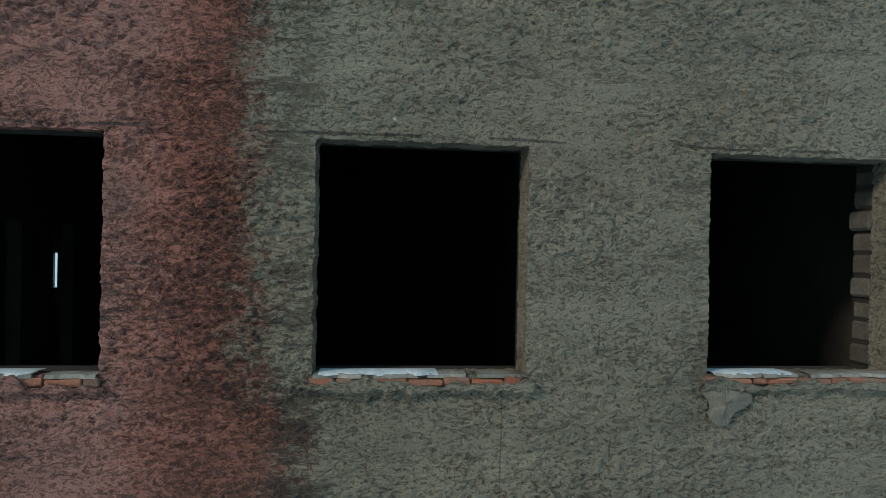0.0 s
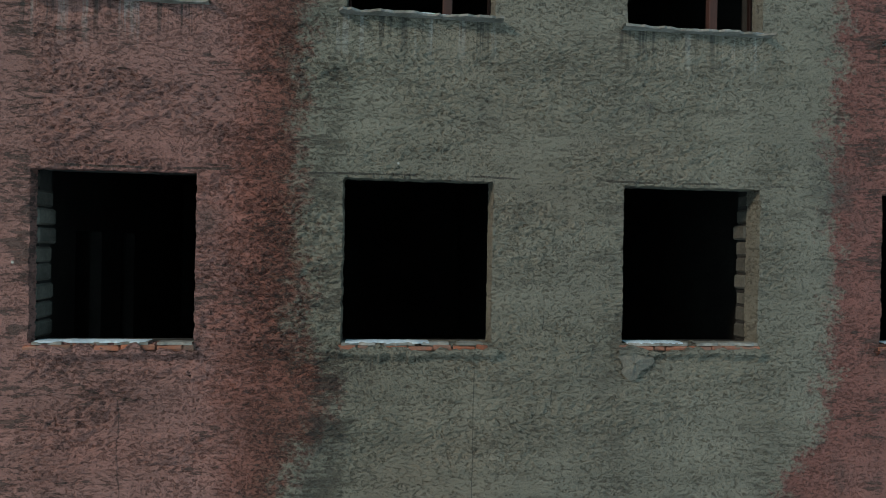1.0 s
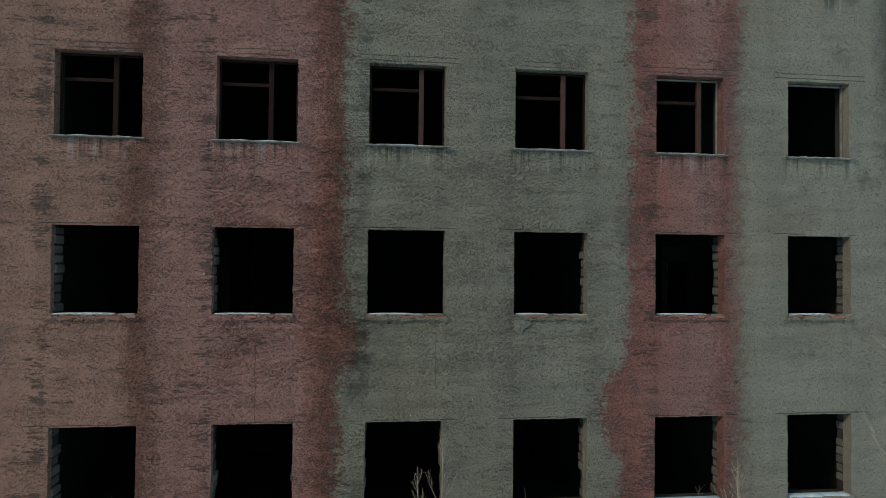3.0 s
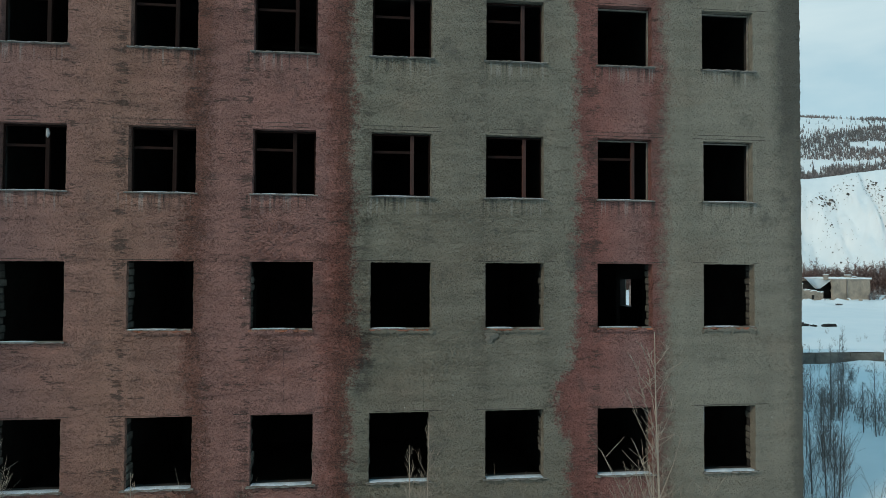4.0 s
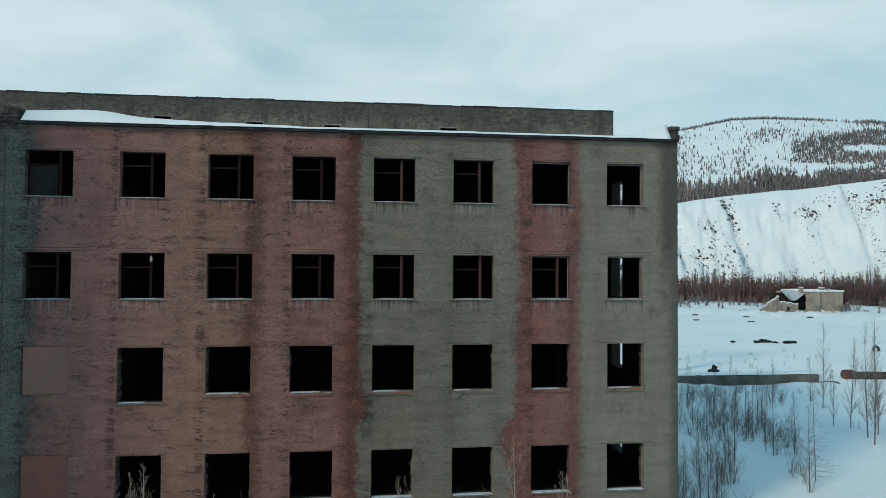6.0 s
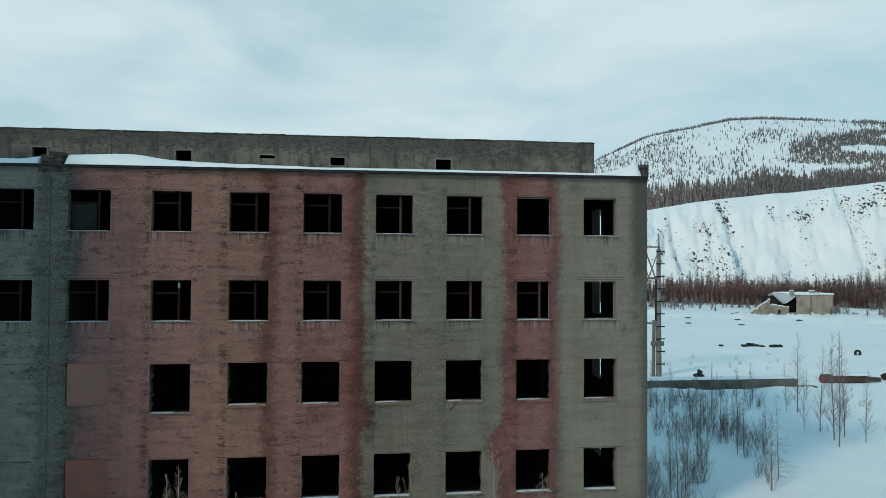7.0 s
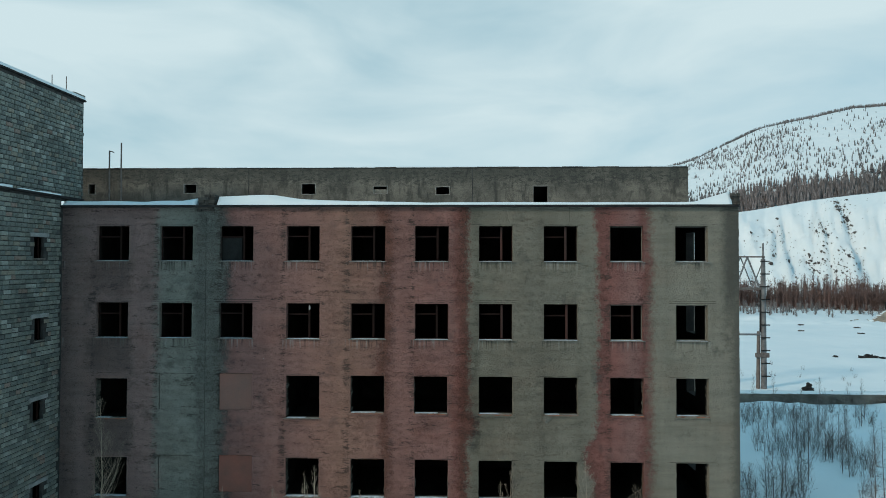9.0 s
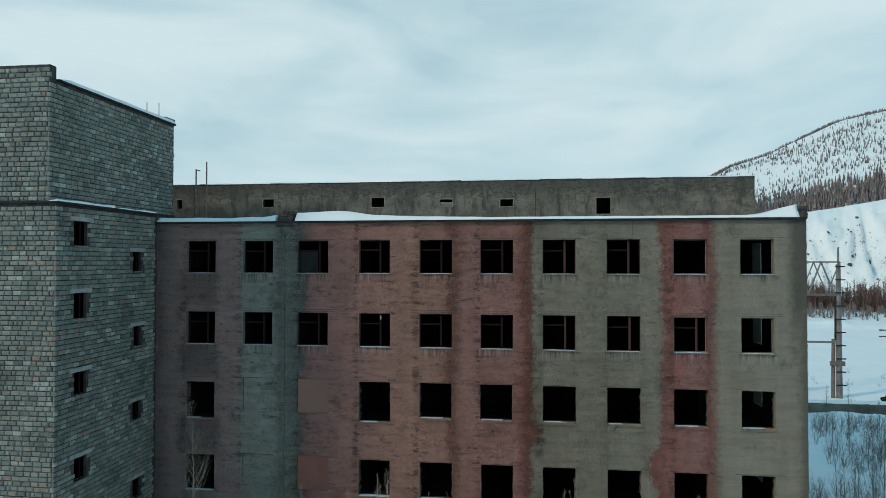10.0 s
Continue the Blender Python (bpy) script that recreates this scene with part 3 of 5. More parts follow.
def window(r, c):
    """The plastered reveal of an opening, with what is left of sill and frame."""
    x0, x1, s, h = opening(r, c)
    rim = RIMS[r, c]
    n = len(rim)
    depth = 0.13 if (r, c) in BRICKED or (r < 2 and c < 6) else REVEAL
    back = [(x + (0.0 if abs(x - (x0 + x1) / 2) < 0.6 else 0.012 * (1 if x < x0 + 0.3 else -1)), YF + depth + rng.uniform(-0.012, 0.012), z) for x, y, z in rim]
    mid = [((a[0] + b[0]) / 2 + rng.uniform(-0.006, 0.006), (a[1] + b[1]) / 2, (a[2] + b[2]) / 2 + rng.uniform(-0.006, 0.006)) for a, b in zip(rim, back)]
    verts = [*rim, *mid, *back]
    faces = [(k + o, k + o + n, (k + 1) % n + o + n, (k + 1) % n + o) for o in (0, n) for k in range(n)]
    win = mesh_object("window", verts, faces, STUCCO, building, smooth=True)
    lr = random.Random(r * 31 + c)
    if (r, c) in BRICKED:
        bm = bmesh.new()
        g = 14
        pts = [[bm.verts.new((x0 + 0.03 + (x1 - x0 - 0.04) * i / g + lr.uniform(-0.008, 0.008), YF + 0.075 + lr.uniform(-0.005, 0.005), s - 0.03 + (h - s + 0.005) * j / g + lr.uniform(-0.006, 0.006))) for j in range(g + 1)] for i in range(g + 1)]
        for i in range(g):
            for j in range(g):
                bm.faces.new((pts[i][j], pts[i + 1][j], pts[i + 1][j + 1], pts[i][j + 1]))
        part("infill", bm, STUCCO if c == 1 else INFILL_PINK if r else INFILL_RED, win, "bricked-up and painted infill", smooth=True)
        return win
    if r >= 2:
        # wooden frame: outer frame, one mullion and a transom, panes gone
        fy0, fy1 = YF + 0.21, YF + 0.265
        bm = bmesh.new()
        for a in ((x0 + 0.02, x0 + 0.05, s + 0.02, h - 0.02), (x1 - 0.05, x1 - 0.02, s + 0.02, h - 0.02), (x0 + 0.05, x1 - 0.05, h - 0.055, h - 0.02), (x0 + 0.05, x1 - 0.05, s + 0.02, s + 0.05)):
            box(bm, a[0], a[1], fy0, fy1, a[2], a[3], 0.006)
        part("frame", bm, WOOD if c < 8 else PALEWOOD, win)
        if c not in (9,) and (r, c) != (3, 8):
            mx = x0 + (x1 - x0) * (0.67 + lr.uniform(-0.02, 0.03))
            part("mullion", box(bmesh.new(), mx - 0.05, mx + 0.05, fy0 - 0.02, fy1 + 0.01, s + 0.05, h - 0.055, 0.008), REDWOOD if c > 5 else WOOD, win)
            tz = s + (h - s) * (0.69 + lr.uniform(-0.02, 0.02))
            part("transom", box(bmesh.new(), x0 + 0.075, mx - 0.045, fy0, fy1, tz - 0.035, tz + 0.035, 0.008), WOOD, win)
        ragged_sill(win, x0, x1, s, r)
    elif r == 1 and c != 3:
        bx = x0 - 0.03
        while bx < x1 - 0.05:
            bw = min(lr.choice((0.26, 0.26, 0.25, 0.13, 0.2)), x1 + 0.02 - bx)
            bm = box(bmesh.new(), bx + 0.006, bx + bw - 0.006, YF - 0.03 + lr.uniform(-0.02, 0.02), YF + 0.1, s - 0.07, s - 0.014 + lr.uniform(-0.014, 0.004), 0.01)
            for v in bm.verts:
                v.co += Vector((lr.uniform(-1, 1) * 0.006, lr.uniform(-1, 1) * 0.008, lr.uniform(-1, 1) * 0.006))
            part("brick", bm, REDBRICK, win)
            bx += bw
        for i in range(4):
            a = x0 + (x1 - x0) * (i / 4) + lr.uniform(0, 0.06)
            b = min(a + (x1 - x0) / 4 * lr.uniform(0.7, 1.05), x1 - 0.01)
            g = 10
            verts, faces = [], []
            for q in range(g + 1):
                x = a + (b - a) * q / g
                worn = float(vnoise(np.array([x * 8.0]), np.array([i + 2.0 * c]), 19, 3)[0])
                y0, lift = YF - 0.06 + 0.09 * worn, 0.004 + 0.014 * worn
                verts += [(x, y0, s - 0.016), (x, y0 + 0.01, s + lift), (x, YF + 0.1, s + 0.006 + 0.016 * worn), (x, YF + 0.24, s - 0.01)]
            for q in range(g):
                for k in range(3):
                    p = q * 4 + k
                    faces.append((p, p + 4, p + 5, p + 1))
            mesh_object("mortar_bed", verts, faces, SILLCEM, win)
        g = 60
        verts, faces = [], []
        for i in range(g + 1):
            x = x0 - 0.05 + (x1 - x0 + 0.1) * i / g
            n1 = float(vnoise(np.array([x * 7.0]), np.array([r * 3.0 + c]), 15, 3)[0])
            n2 = float(vnoise(np.array([x * 19.0]), np.array([c * 2.0]), 16, 2)[0])
            zt = s - 0.10 + 0.17 * max(0.0, n1 - 0.28) + 0.025 * n2
            low = s - 0.09 - 0.16 * max(0.0, n2 - 0.3) - 0.08 * n1
            verts += [(x, YF - 0.005, zt + 0.006), (x, YF - 0.045 - 0.012 * n2, zt), (x, YF - 0.036 - 0.014 * n1, (zt + low) / 2), (x, YF + 0.03, low)]
        for i in range(g):
            for k in range(3):
                p = i * 4 + k
                faces.append((p + 1, p + 5, p + 4, p))
        mesh_object("mortar_smear", verts, faces, STUCCO, win)
    else:
        ragged_sill(win, x0, x1, s, r)
    if (r, c) == (3, 2):
        bm = bmesh.new()
        box(bm, x0 + 0.05, x0 + (x1 - x0) * 0.63, YF + 0.232, YF + 0.238, s + 0.05, s + (h - s) * 0.66)
        part("pane", bm, DUSTY, win, "dusty window pane")
    if (r, c) == (2, 3):
        bm = bmesh.new()
        bmesh.ops.create_icosphere(bm, subdivisions=2, radius=0.1, matrix=Matrix.Translation((x0 + (x1 - x0) * 0.68, YF + 0.16, h - 0.22)) @ Matrix.Diagonal((0.42, 0.3, 1.25, 1)))
        for v in bm.verts:
            v.co += Vector((lr.uniform(-1, 1), lr.uniform(-1, 1), lr.uniform(-1, 1))) * 0.015
        part("rag", bm, PALECEM, win, "pale rag caught on the mullion", smooth=True)
    if (r, c) == (1, 7):
        bm = bmesh.new()
        rings = []
        for q in range(4):
            rings.append([bm.verts.new((x0 + 0.12 + 0.22 * (q / 3) * (0.8 + 0.3 * math.sin(a * 3 + 1)) * math.cos(a), YF - 0.055 + 0.012 * q + 0.008 * math.sin(a * 5 + q), s - 0.20 + 0.19 * (q / 3) * (0.85 + 0.2 * math.cos(a * 4)) * math.sin(a))) for a in (2 * math.pi * t / 18 for t in range(18))])
        for q in range(3):
            for t in range(18):
                bm.faces.new((rings[q][t], rings[q][(t + 1) % 18], rings[q + 1][(t + 1) % 18], rings[q + 1][t]))
        bm.faces.new(rings[0])
        bmesh.ops.remove_doubles(bm, verts=bm.verts, dist=0.001)
        part("plaster_patch", bm, PATCH, win, "smooth grey patch of broken plaster")
    # snow lying on the sill
    g = 16
    a, b = (x0 + 0.03, x1 - 0.03) if r != 1 else (x0 + 0.05, x0 + (x1 - x0) * lr.uniform(0.4, 0.75))
    top, base = [], []
    lift = {0: 0.03, 1: 0.012, 2: 0.014, 3: 0.012}[r]
    verts, faces = [], []
    for i in range(g + 1):
        x = a + (b - a) * i / g
        f = min(1, 4 * i / g, 4 * (g - i) / g) * (0.6 + 0.4 * lr.random())
        y0 = YF - 0.04 + 0.07 * lr.random()
        for y, z in ((y0, s + 0.004), (y0 + 0.015, s + 0.014 + lift * f * 0.8), (YF + 0.12, s + 0.016 + lift * f), (YF + 0.25, s + 0.006)):
            verts.append((x, y, z))
    for i in range(g):
        for k in range(3):
            p = i * 4 + k
            faces.append((p, p + 4, p + 5, p + 1))
    mesh_object("snow", verts, faces, SILLSNOW, win, "thin strip of blue-grey snow", smooth=True)
    # rough block ends of the inner jambs, coloured darker for the reveals' shade
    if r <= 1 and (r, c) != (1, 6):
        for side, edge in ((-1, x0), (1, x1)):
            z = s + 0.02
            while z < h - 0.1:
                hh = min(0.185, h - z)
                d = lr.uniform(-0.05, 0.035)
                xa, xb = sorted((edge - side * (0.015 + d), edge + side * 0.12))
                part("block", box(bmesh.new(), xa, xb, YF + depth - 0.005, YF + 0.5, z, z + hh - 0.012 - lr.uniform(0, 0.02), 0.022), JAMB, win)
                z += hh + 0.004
    return win


for r in range(4):
    for c in range(10):
        window(r, c)

holes = [(x0 - 0.03, x1 + 0.03, s - 0.02, h + 0.02) for (r, c) in SHIFT if (r, c) not in BRICKED for x0, x1, s, h in [opening(r, c)]]
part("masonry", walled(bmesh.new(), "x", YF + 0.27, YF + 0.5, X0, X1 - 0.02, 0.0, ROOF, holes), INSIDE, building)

# end wall with the windows at the end of each floor
DEPTH = 20.0
END_HOLES = [(9.23, 10.58, 1.96, 3.72), (9.23, 10.58, 5.86, 7.56), (9.23, 10.58, 9.12, 10.9), (9.23, 10.58, 12.8, 14.45), (15.5, 17.15, 5.7, 7.0)]
# inner layer in the same dark colour, so the window reveals read as shaded
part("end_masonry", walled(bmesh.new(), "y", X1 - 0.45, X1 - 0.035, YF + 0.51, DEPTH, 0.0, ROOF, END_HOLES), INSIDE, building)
part("end_wall", walled(bmesh.new(), "y", X1 - 0.03, X1, YF + 0.06, DEPTH, 0.0, ROOF, END_HOLES), CONCRETE, building)
part("rear_wall", walled(bmesh.new(), "x", DEPTH - 0.4, DEPTH, -24.0, X1, 0.0, 18.2, [(-9.06, -8.82, 5.4, 6.4), (-8.05, -7.76, 5.45, 6.35)]), CONCRETE, building)
# assumed inner slabs and walls, closed up so the rooms stay dark
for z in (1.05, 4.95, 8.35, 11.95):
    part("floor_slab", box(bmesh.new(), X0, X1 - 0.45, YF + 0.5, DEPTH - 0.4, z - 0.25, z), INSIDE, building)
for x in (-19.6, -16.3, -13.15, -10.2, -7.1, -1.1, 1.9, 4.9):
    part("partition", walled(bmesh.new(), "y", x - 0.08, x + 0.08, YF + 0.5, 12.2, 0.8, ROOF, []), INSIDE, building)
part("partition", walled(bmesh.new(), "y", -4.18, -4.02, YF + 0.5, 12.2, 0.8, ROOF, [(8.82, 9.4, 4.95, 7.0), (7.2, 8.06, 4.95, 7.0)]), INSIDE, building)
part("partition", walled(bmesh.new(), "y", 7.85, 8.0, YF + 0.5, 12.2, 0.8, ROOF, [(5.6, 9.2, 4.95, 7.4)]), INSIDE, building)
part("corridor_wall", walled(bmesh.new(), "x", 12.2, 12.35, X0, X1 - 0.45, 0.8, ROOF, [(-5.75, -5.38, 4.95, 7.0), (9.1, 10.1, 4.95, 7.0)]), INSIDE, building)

# roof: slab with a thin dark eave, felt, snow
part("roof", box(bmesh.new(), X0, X1 - 0.02, YF - 0.17, 11.5, ROOF - 0.05, ROOF + 0.05, 0.01), TAR, building, "flat roof with a dark felt eave")


def drift(name, x0, x1, y0, y1, z, height, parent=None, step=0.16, label=""):
    """A sheet of snow with an uneven lip."""
    nx, ny = max(4, int((x1 - x0) / step)), max(4, int((y1 - y0) / (step * 2)))
    x, y = np.meshgrid(np.linspace(x0, x1, nx), np.linspace(y0, y1, ny), indexing="ij")
    h = height(x, y)
    lip = np.clip((y - y0) / 0.3, 0, 1) ** 0.4
    y = y + (vnoise(x * 2.1, x * 0 + 3.0, 21, 3)[..., None].reshape(x.shape) - 0.5) * 0.16 * (1 - np.clip((y - y0) / 0.5, 0, 1))
    top = z + 0.004 + h * lip
    x, y, top = (np.pad(v, 1, mode="edge") for v in (x, y, top))
    top[0, :] = top[-1, :] = top[:, 0] = top[:, -1] = z + 0.001
    nx, ny = x.shape
    k = (np.arange(nx - 1)[:, None] * ny + np.arange(ny - 1)[None, :]).reshape(-1)
    ob = sheet(name, np.stack([x, y, top], -1).reshape(-1, 3), np.stack([k, k + ny, k + ny + 1, k + 1], -1), SNOW, parent)
    return tagged(ob, label)


def roof_depth(x, y):
    h = 0.13 + 0.2 * vnoise(x * 0.35, y * 0.3, 31, 3)
    h = h + 0.22 * np.exp(-((x + 10.5) / 2.5) ** 2) + 0.2 * np.exp(-((x - 11.0) / 1.3) ** 2)
    return h * np.interp(x, [-20, -14.5, -13.6, -4, 4, 9.5, 11.2], [1.0, 0.8, 1.2, 0.7, 0.5, 0.5, 1.4])


tagged(drift("roof_snow", X0 + 0.1, -13.7, YF - 0.2, 11.45, ROOF + 0.05, roof_depth), "uneven wind-packed snow on the flat roof", "snow", kind="stuff")
tagged(drift("roof_snow", -12.65, X1 - 0.36, YF - 0.2, 11.45, ROOF + 0.05, roof_depth), "uneven wind-packed snow on the flat roof", "snow", kind="stuff")

# rear half of the block, one attic storey higher, with small vents
VENTS = [(-22.96, -22.5, 16.72, 17.36), (-17.32, -16.52, 16.76, 17.33), (-10.48, -9.61, 16.69, 17.35), (-6.33, -5.48, 16.72, 17.2), (-2.75, -1.92, 16.65, 17.16), (2.76, 3.65, 16.17, 17.19)]
part("attic_wall", walled(bmesh.new(), "x", 11.5, 11.85, -24.0, X1, ROOF, 18.2, VENTS), ATTIC, building, "stained grey rendered attic wall with small vents")
part("attic_end_wall", walled(bmesh.new(), "y", X1 - 0.35, X1, 11.85, DEPTH - 0.4, ROOF, 18.2, []), ATTIC, building)
part("attic_west_wall", walled(bmesh.new(), "y", -24.35, -24.0, 11.5, DEPTH, 0.0, 18.2, []), ATTIC, building)
part("attic_roof", box(bmesh.new(), -24.0, X1 + 0.04, 11.53, DEPTH, 18.2, 18.25, 0.01), TAR, building)
for x in (-21.72, -13.51, -0.65):
    part("seam", box(bmesh.new(), x - 0.025, x + 0.025, 11.496, 11.55, ROOF + 0.05, 18.2, 0.003), MORTAR, building)
cr = random.Random(23)
x = -24.0
while x < X1 - 0.1:
    ln = min(cr.choice((0.4, 0.6, 0.8, 1.2)), X1 - x)
    part("coping", box(bmesh.new(), x, x + ln - 0.012, 11.46 + cr.uniform(-0.02, 0.02), 11.8, 18.2, 18.24 + cr.uniform(-0.012, 0.03), 0.012), DARKSTONE, building)
    x += ln
for k, (a, b, z0, z1) in enumerate(VENTS):
    bm = bmesh.new()
    for q in ((a, a + 0.045, z0, z1), (b - 0.045, b, z0, z1), (a + 0.045, b - 0.045, z1 - 0.045, z1), (a + 0.045, b - 0.045, z0, z0 + 0.045)):
        box(bm, q[0], q[1], 11.48, 11.6, q[2], q[3], 0.006)
    part("vent_frame", bm, SILLCEM, building, "pale cement vent frame")
    if k == 3:
        part("vent_board", box(bmesh.new(), a + 0.06, b - 0.06, 11.55, 11.6, z0 + 0.05, z0 + 0.28, 0.01), PALEWOOD, building)
tagged(drift("attic_snow", -24.0, X1, 11.6, DEPTH, 18.25, lambda x, y: 0.05 + 0.09 * vnoise(x * 0.5, y * 0.5, 41, 2)), "thin snow on the attic roof", "snow", kind="stuff")

# parapet ends
part("parapet", box(bmesh.new(), X1 - 0.38, X1 + 0.03, YF - 0.04, 11.4, ROOF, ROOF + 0.46, 0.03), DARKSTONE, building)
part("parapet_cap", box(bmesh.new(), X1 - 0.38, X1 + 0.045, YF - 0.12, YF + 0.4, ROOF + 0.5, ROOF + 0.57, 0.025), DARKSTONE, building)


def stacked(name, x0, x1, y0, y1, z0, z1, seed, label):
    """A crumbled pier of uneven stones."""
    sr = random.Random(seed)
    pier = tagged(new(name), label)
    pier.parent = building
    z = z0
    while z < z1 - 0.05:
        hh = sr.uniform(0.10, 0.17)
        x = x0 + sr.uniform(-0.03, 0.03)
        while x < x1 - 0.06:
            wd = min(sr.uniform(0.16, 0.34), x1 + sr.uniform(-0.02, 0.05) - x)
            bm = box(bmesh.new(), x, x + wd - 0.008, y0 + sr.uniform(-0.04, 0.04), y1, z, z + hh - 0.008, 0.015)
            for v in bm.verts:
                v.co += Vector((sr.uniform(-1, 1), sr.uniform(-1, 1), sr.uniform(-1, 1))) * 0.01
            if z < z1 - 0.25 or sr.random() < 0.7:
                part("stone", bm, DARKSTONE, pier)
            else:
                bm.free()
            x += wd
        z += hh


stacked("corner_pier", X1 - 0.36, X1 + 0.02, YF - 0.09, YF + 0.3, ROOF + 0.02, ROOF + 0.52, 3, "blackened stone pier at the roof corner")
stacked("joint_pier", -13.6, -12.8, YF - 0.1, YF + 0.5, ROOF - 0.25, ROOF + 0.6, 4, "crumbled dark stone pier at the joint")
part("joint_core", box(bmesh.new(), -13.5, -12.9, YF + 0.02, YF + 0.85, ROOF - 0.2, ROOF + 0.4, 0.04), DARKSTONE, building)

# ---- block-built stair tower ----
TX, TY = -20.16, -2.45
tower = tagged(new("stair_tower"), "tall stair tower of grey concrete blocks with narrow broken windows", "building")
TOWER_WINDOWS = [(-1.36, -0.55, 14.15, 15.2), (-1.33, -0.54, 11.0, 12.12), (-1.28, -0.49, 7.75, 8.75), (-1.22, -0.43, 4.1, 5.1),
                 (2.81, 3.48, 12.98, 13.94), (2.92, 3.54, 9.3, 10.3), (2.88, 3.55, 5.68, 6.62), (2.94, 3.61, 1.85, 2.85)]
UX = TX - 0.36
part("side_wall", walled(bmesh.new(), "y", TX - 0.18, TX - 0.042, TY + 0.03, YF, 0.0, 15.85, TOWER_WINDOWS), MORTAR, tower)
part("front_wall", walled(bmesh.new(), "x", TY + 0.042, TY + 0.42, -32.0, TX - 0.19, 0.0, 15.85, []), MORTAR, tower)
# added dark wall that keeps sky from showing through the tower windows
part("rear_light_block", box(bmesh.new(), -32.0, TX - 0.31, YF + 0.05, YF + 0.3, 0.0, 15.8), INSIDE, tower)
part("corner_fill", box(bmesh.new(), TX - 0.3, TX + 0.02, YF - 0.012, YF + 0.4, 0.0, ROOF, 0.01), MORTAR, tower)
part("inner_wall", box(bmesh.new(), TX - 2.2, TX - 2.0, TY + 0.5, YF, 0.0, 15.8), INSIDE, tower)
part("ledge", box(bmesh.new(), -32.0, TX + 0.12, TY - 0.12, 6.3, 15.85, 15.95, 0.02), TAR, tower)
part("upper_side_wall", walled(bmesh.new(), "y", UX - 0.4, UX - 0.042, TY + 0.03, 7.0, 15.95, 21.0, []), MORTAR, tower)
part("upper_front_wall", walled(bmesh.new(), "x", TY + 0.042, TY + 0.42, -32.0, UX - 0.41, 15.95, 21.6, []), MORTAR, tower)
part("upper_front_parapet", box(bmesh.new(), UX - 0.41, UX - 0.042, TY + 0.042, TY + 0.42, 21.0, 21.6, 0.02), MORTAR, tower)
part("upper_rear_wall", walled(bmesh.new(), "x", 6.6, 7.0, -32.0, UX - 0.41, 15.95, 21.0, []), MORTAR, tower)
part("roof", box(bmesh.new(), -32.0, UX + 0.06, TY + 0.44, 7.1, 21.0, 21.09, 0.02), TAR, tower)
part("chimney", box(bmesh.new(), UX - 0.9, UX + 0.02, 6.15, 7.05, 21.09, 21.32, 0.02), CONCRETE, tower)
for y0, y1, z0, z1 in TOWER_WINDOWS:
    lint = part("lintel", box(bmesh.new(), TX - 0.3, TX + 0.035, y0 - 0.3, y1 + 0.28, z1 + 0.005, z1 + 0.19, 0.015), PALECEM, tower, "pale concrete lintel")
    part("sill", box(bmesh.new(), TX - 0.3, TX + 0.04, y0 - 0.03, y1 + 0.03, z0 - 0.05, z0, 0.012), SILLCEM, tower)
    part("frame", box(bmesh.new(), TX - 0.15, TX - 0.10, (y0 + y1) / 2 + 0.04, (y0 + y1) / 2 + 0.09, z0, z1, 0.005), WOOD, tower)
tagged(drift("ledge_snow", TX - 0.3, TX + 0.1, TY - 0.1, 1.2, 15.95, lambda x, y: 0.02 + 0.12 * vnoise(x * 3, y * 1.6, 81, 3), step=0.06), "snow caught on the ledge", "snow", kind="stuff")
tagged(drift("ledge_snow", TX - 0.3, TX + 0.1, 1.6, 4.5, 15.95, lambda x, y: 0.015 + 0.06 * vnoise(x * 3, y * 1.6, 82, 3), step=0.06), "snow caught on the ledge", "snow", kind="stuff")
tagged(drift("tower_snow", -31.0, UX + 0.05, TY + 0.45, 7.0, 21.09, lambda x, y: 0.06 + 0.14 * vnoise(x, y * 0.6, 83, 3), step=0.3), "snow along the edge of the tower roof", "snow", kind="stuff")
for y, h in ((4.77, 0.72), (5.88, 0.95)):
    rod = bmesh.new()
    tube(rod, (UX - 0.25, y, 21.05), (UX - 0.25, y, 21.05 + h), 0.025, 0.022, 6)
    tagged(part("roof_rod", rod, STEEL), "thin upright steel rod on the tower roof", "rod", "rods on the tower roof")


def block_mesh(width, height, seed, flip):
    """A hollow-backed block with a worn, chamfered face towards -y (flip: towards +x)."""
    br = random.Random(seed)
    c = 0.024
    outer = [(-width / 2, 0.09, 0), (width / 2, 0.09, 0), (width / 2, 0.09, height), (-width / 2, 0.09, height)]
    rim = [(x, c, z) for x, _, z in outer]
    face = [(x - math.copysign(c * br.uniform(0.5, 1.9), x), br.uniform(-0.012, 0.008), z + (c if z == 0 else -c) * br.uniform(0.4, 1.9)) for x, _, z in outer]
    v = outer + rim + face
    f = [(0, 1, 5, 4), (1, 2, 6, 5), (2, 3, 7, 6), (3, 0, 4, 7), (4, 5, 9, 8), (5, 6, 10, 9), (6, 7, 11, 10), (7, 4, 8, 11), (8, 9, 10, 11)]
    if flip:
        v = [(-y, x, z) for x, y, z in v]
    return v, f


COURSE = 0.205
br = random.Random(17)
VARIANTS = {}
for flip in (False, True):
    for width in (0.39, 0.19, 0.29, 0.34):
        for k in range(4):
            VARIANTS[flip, width, k] = block_mesh(width - 0.014, COURSE - 0.034, k * 7 + int(width * 100), flip)


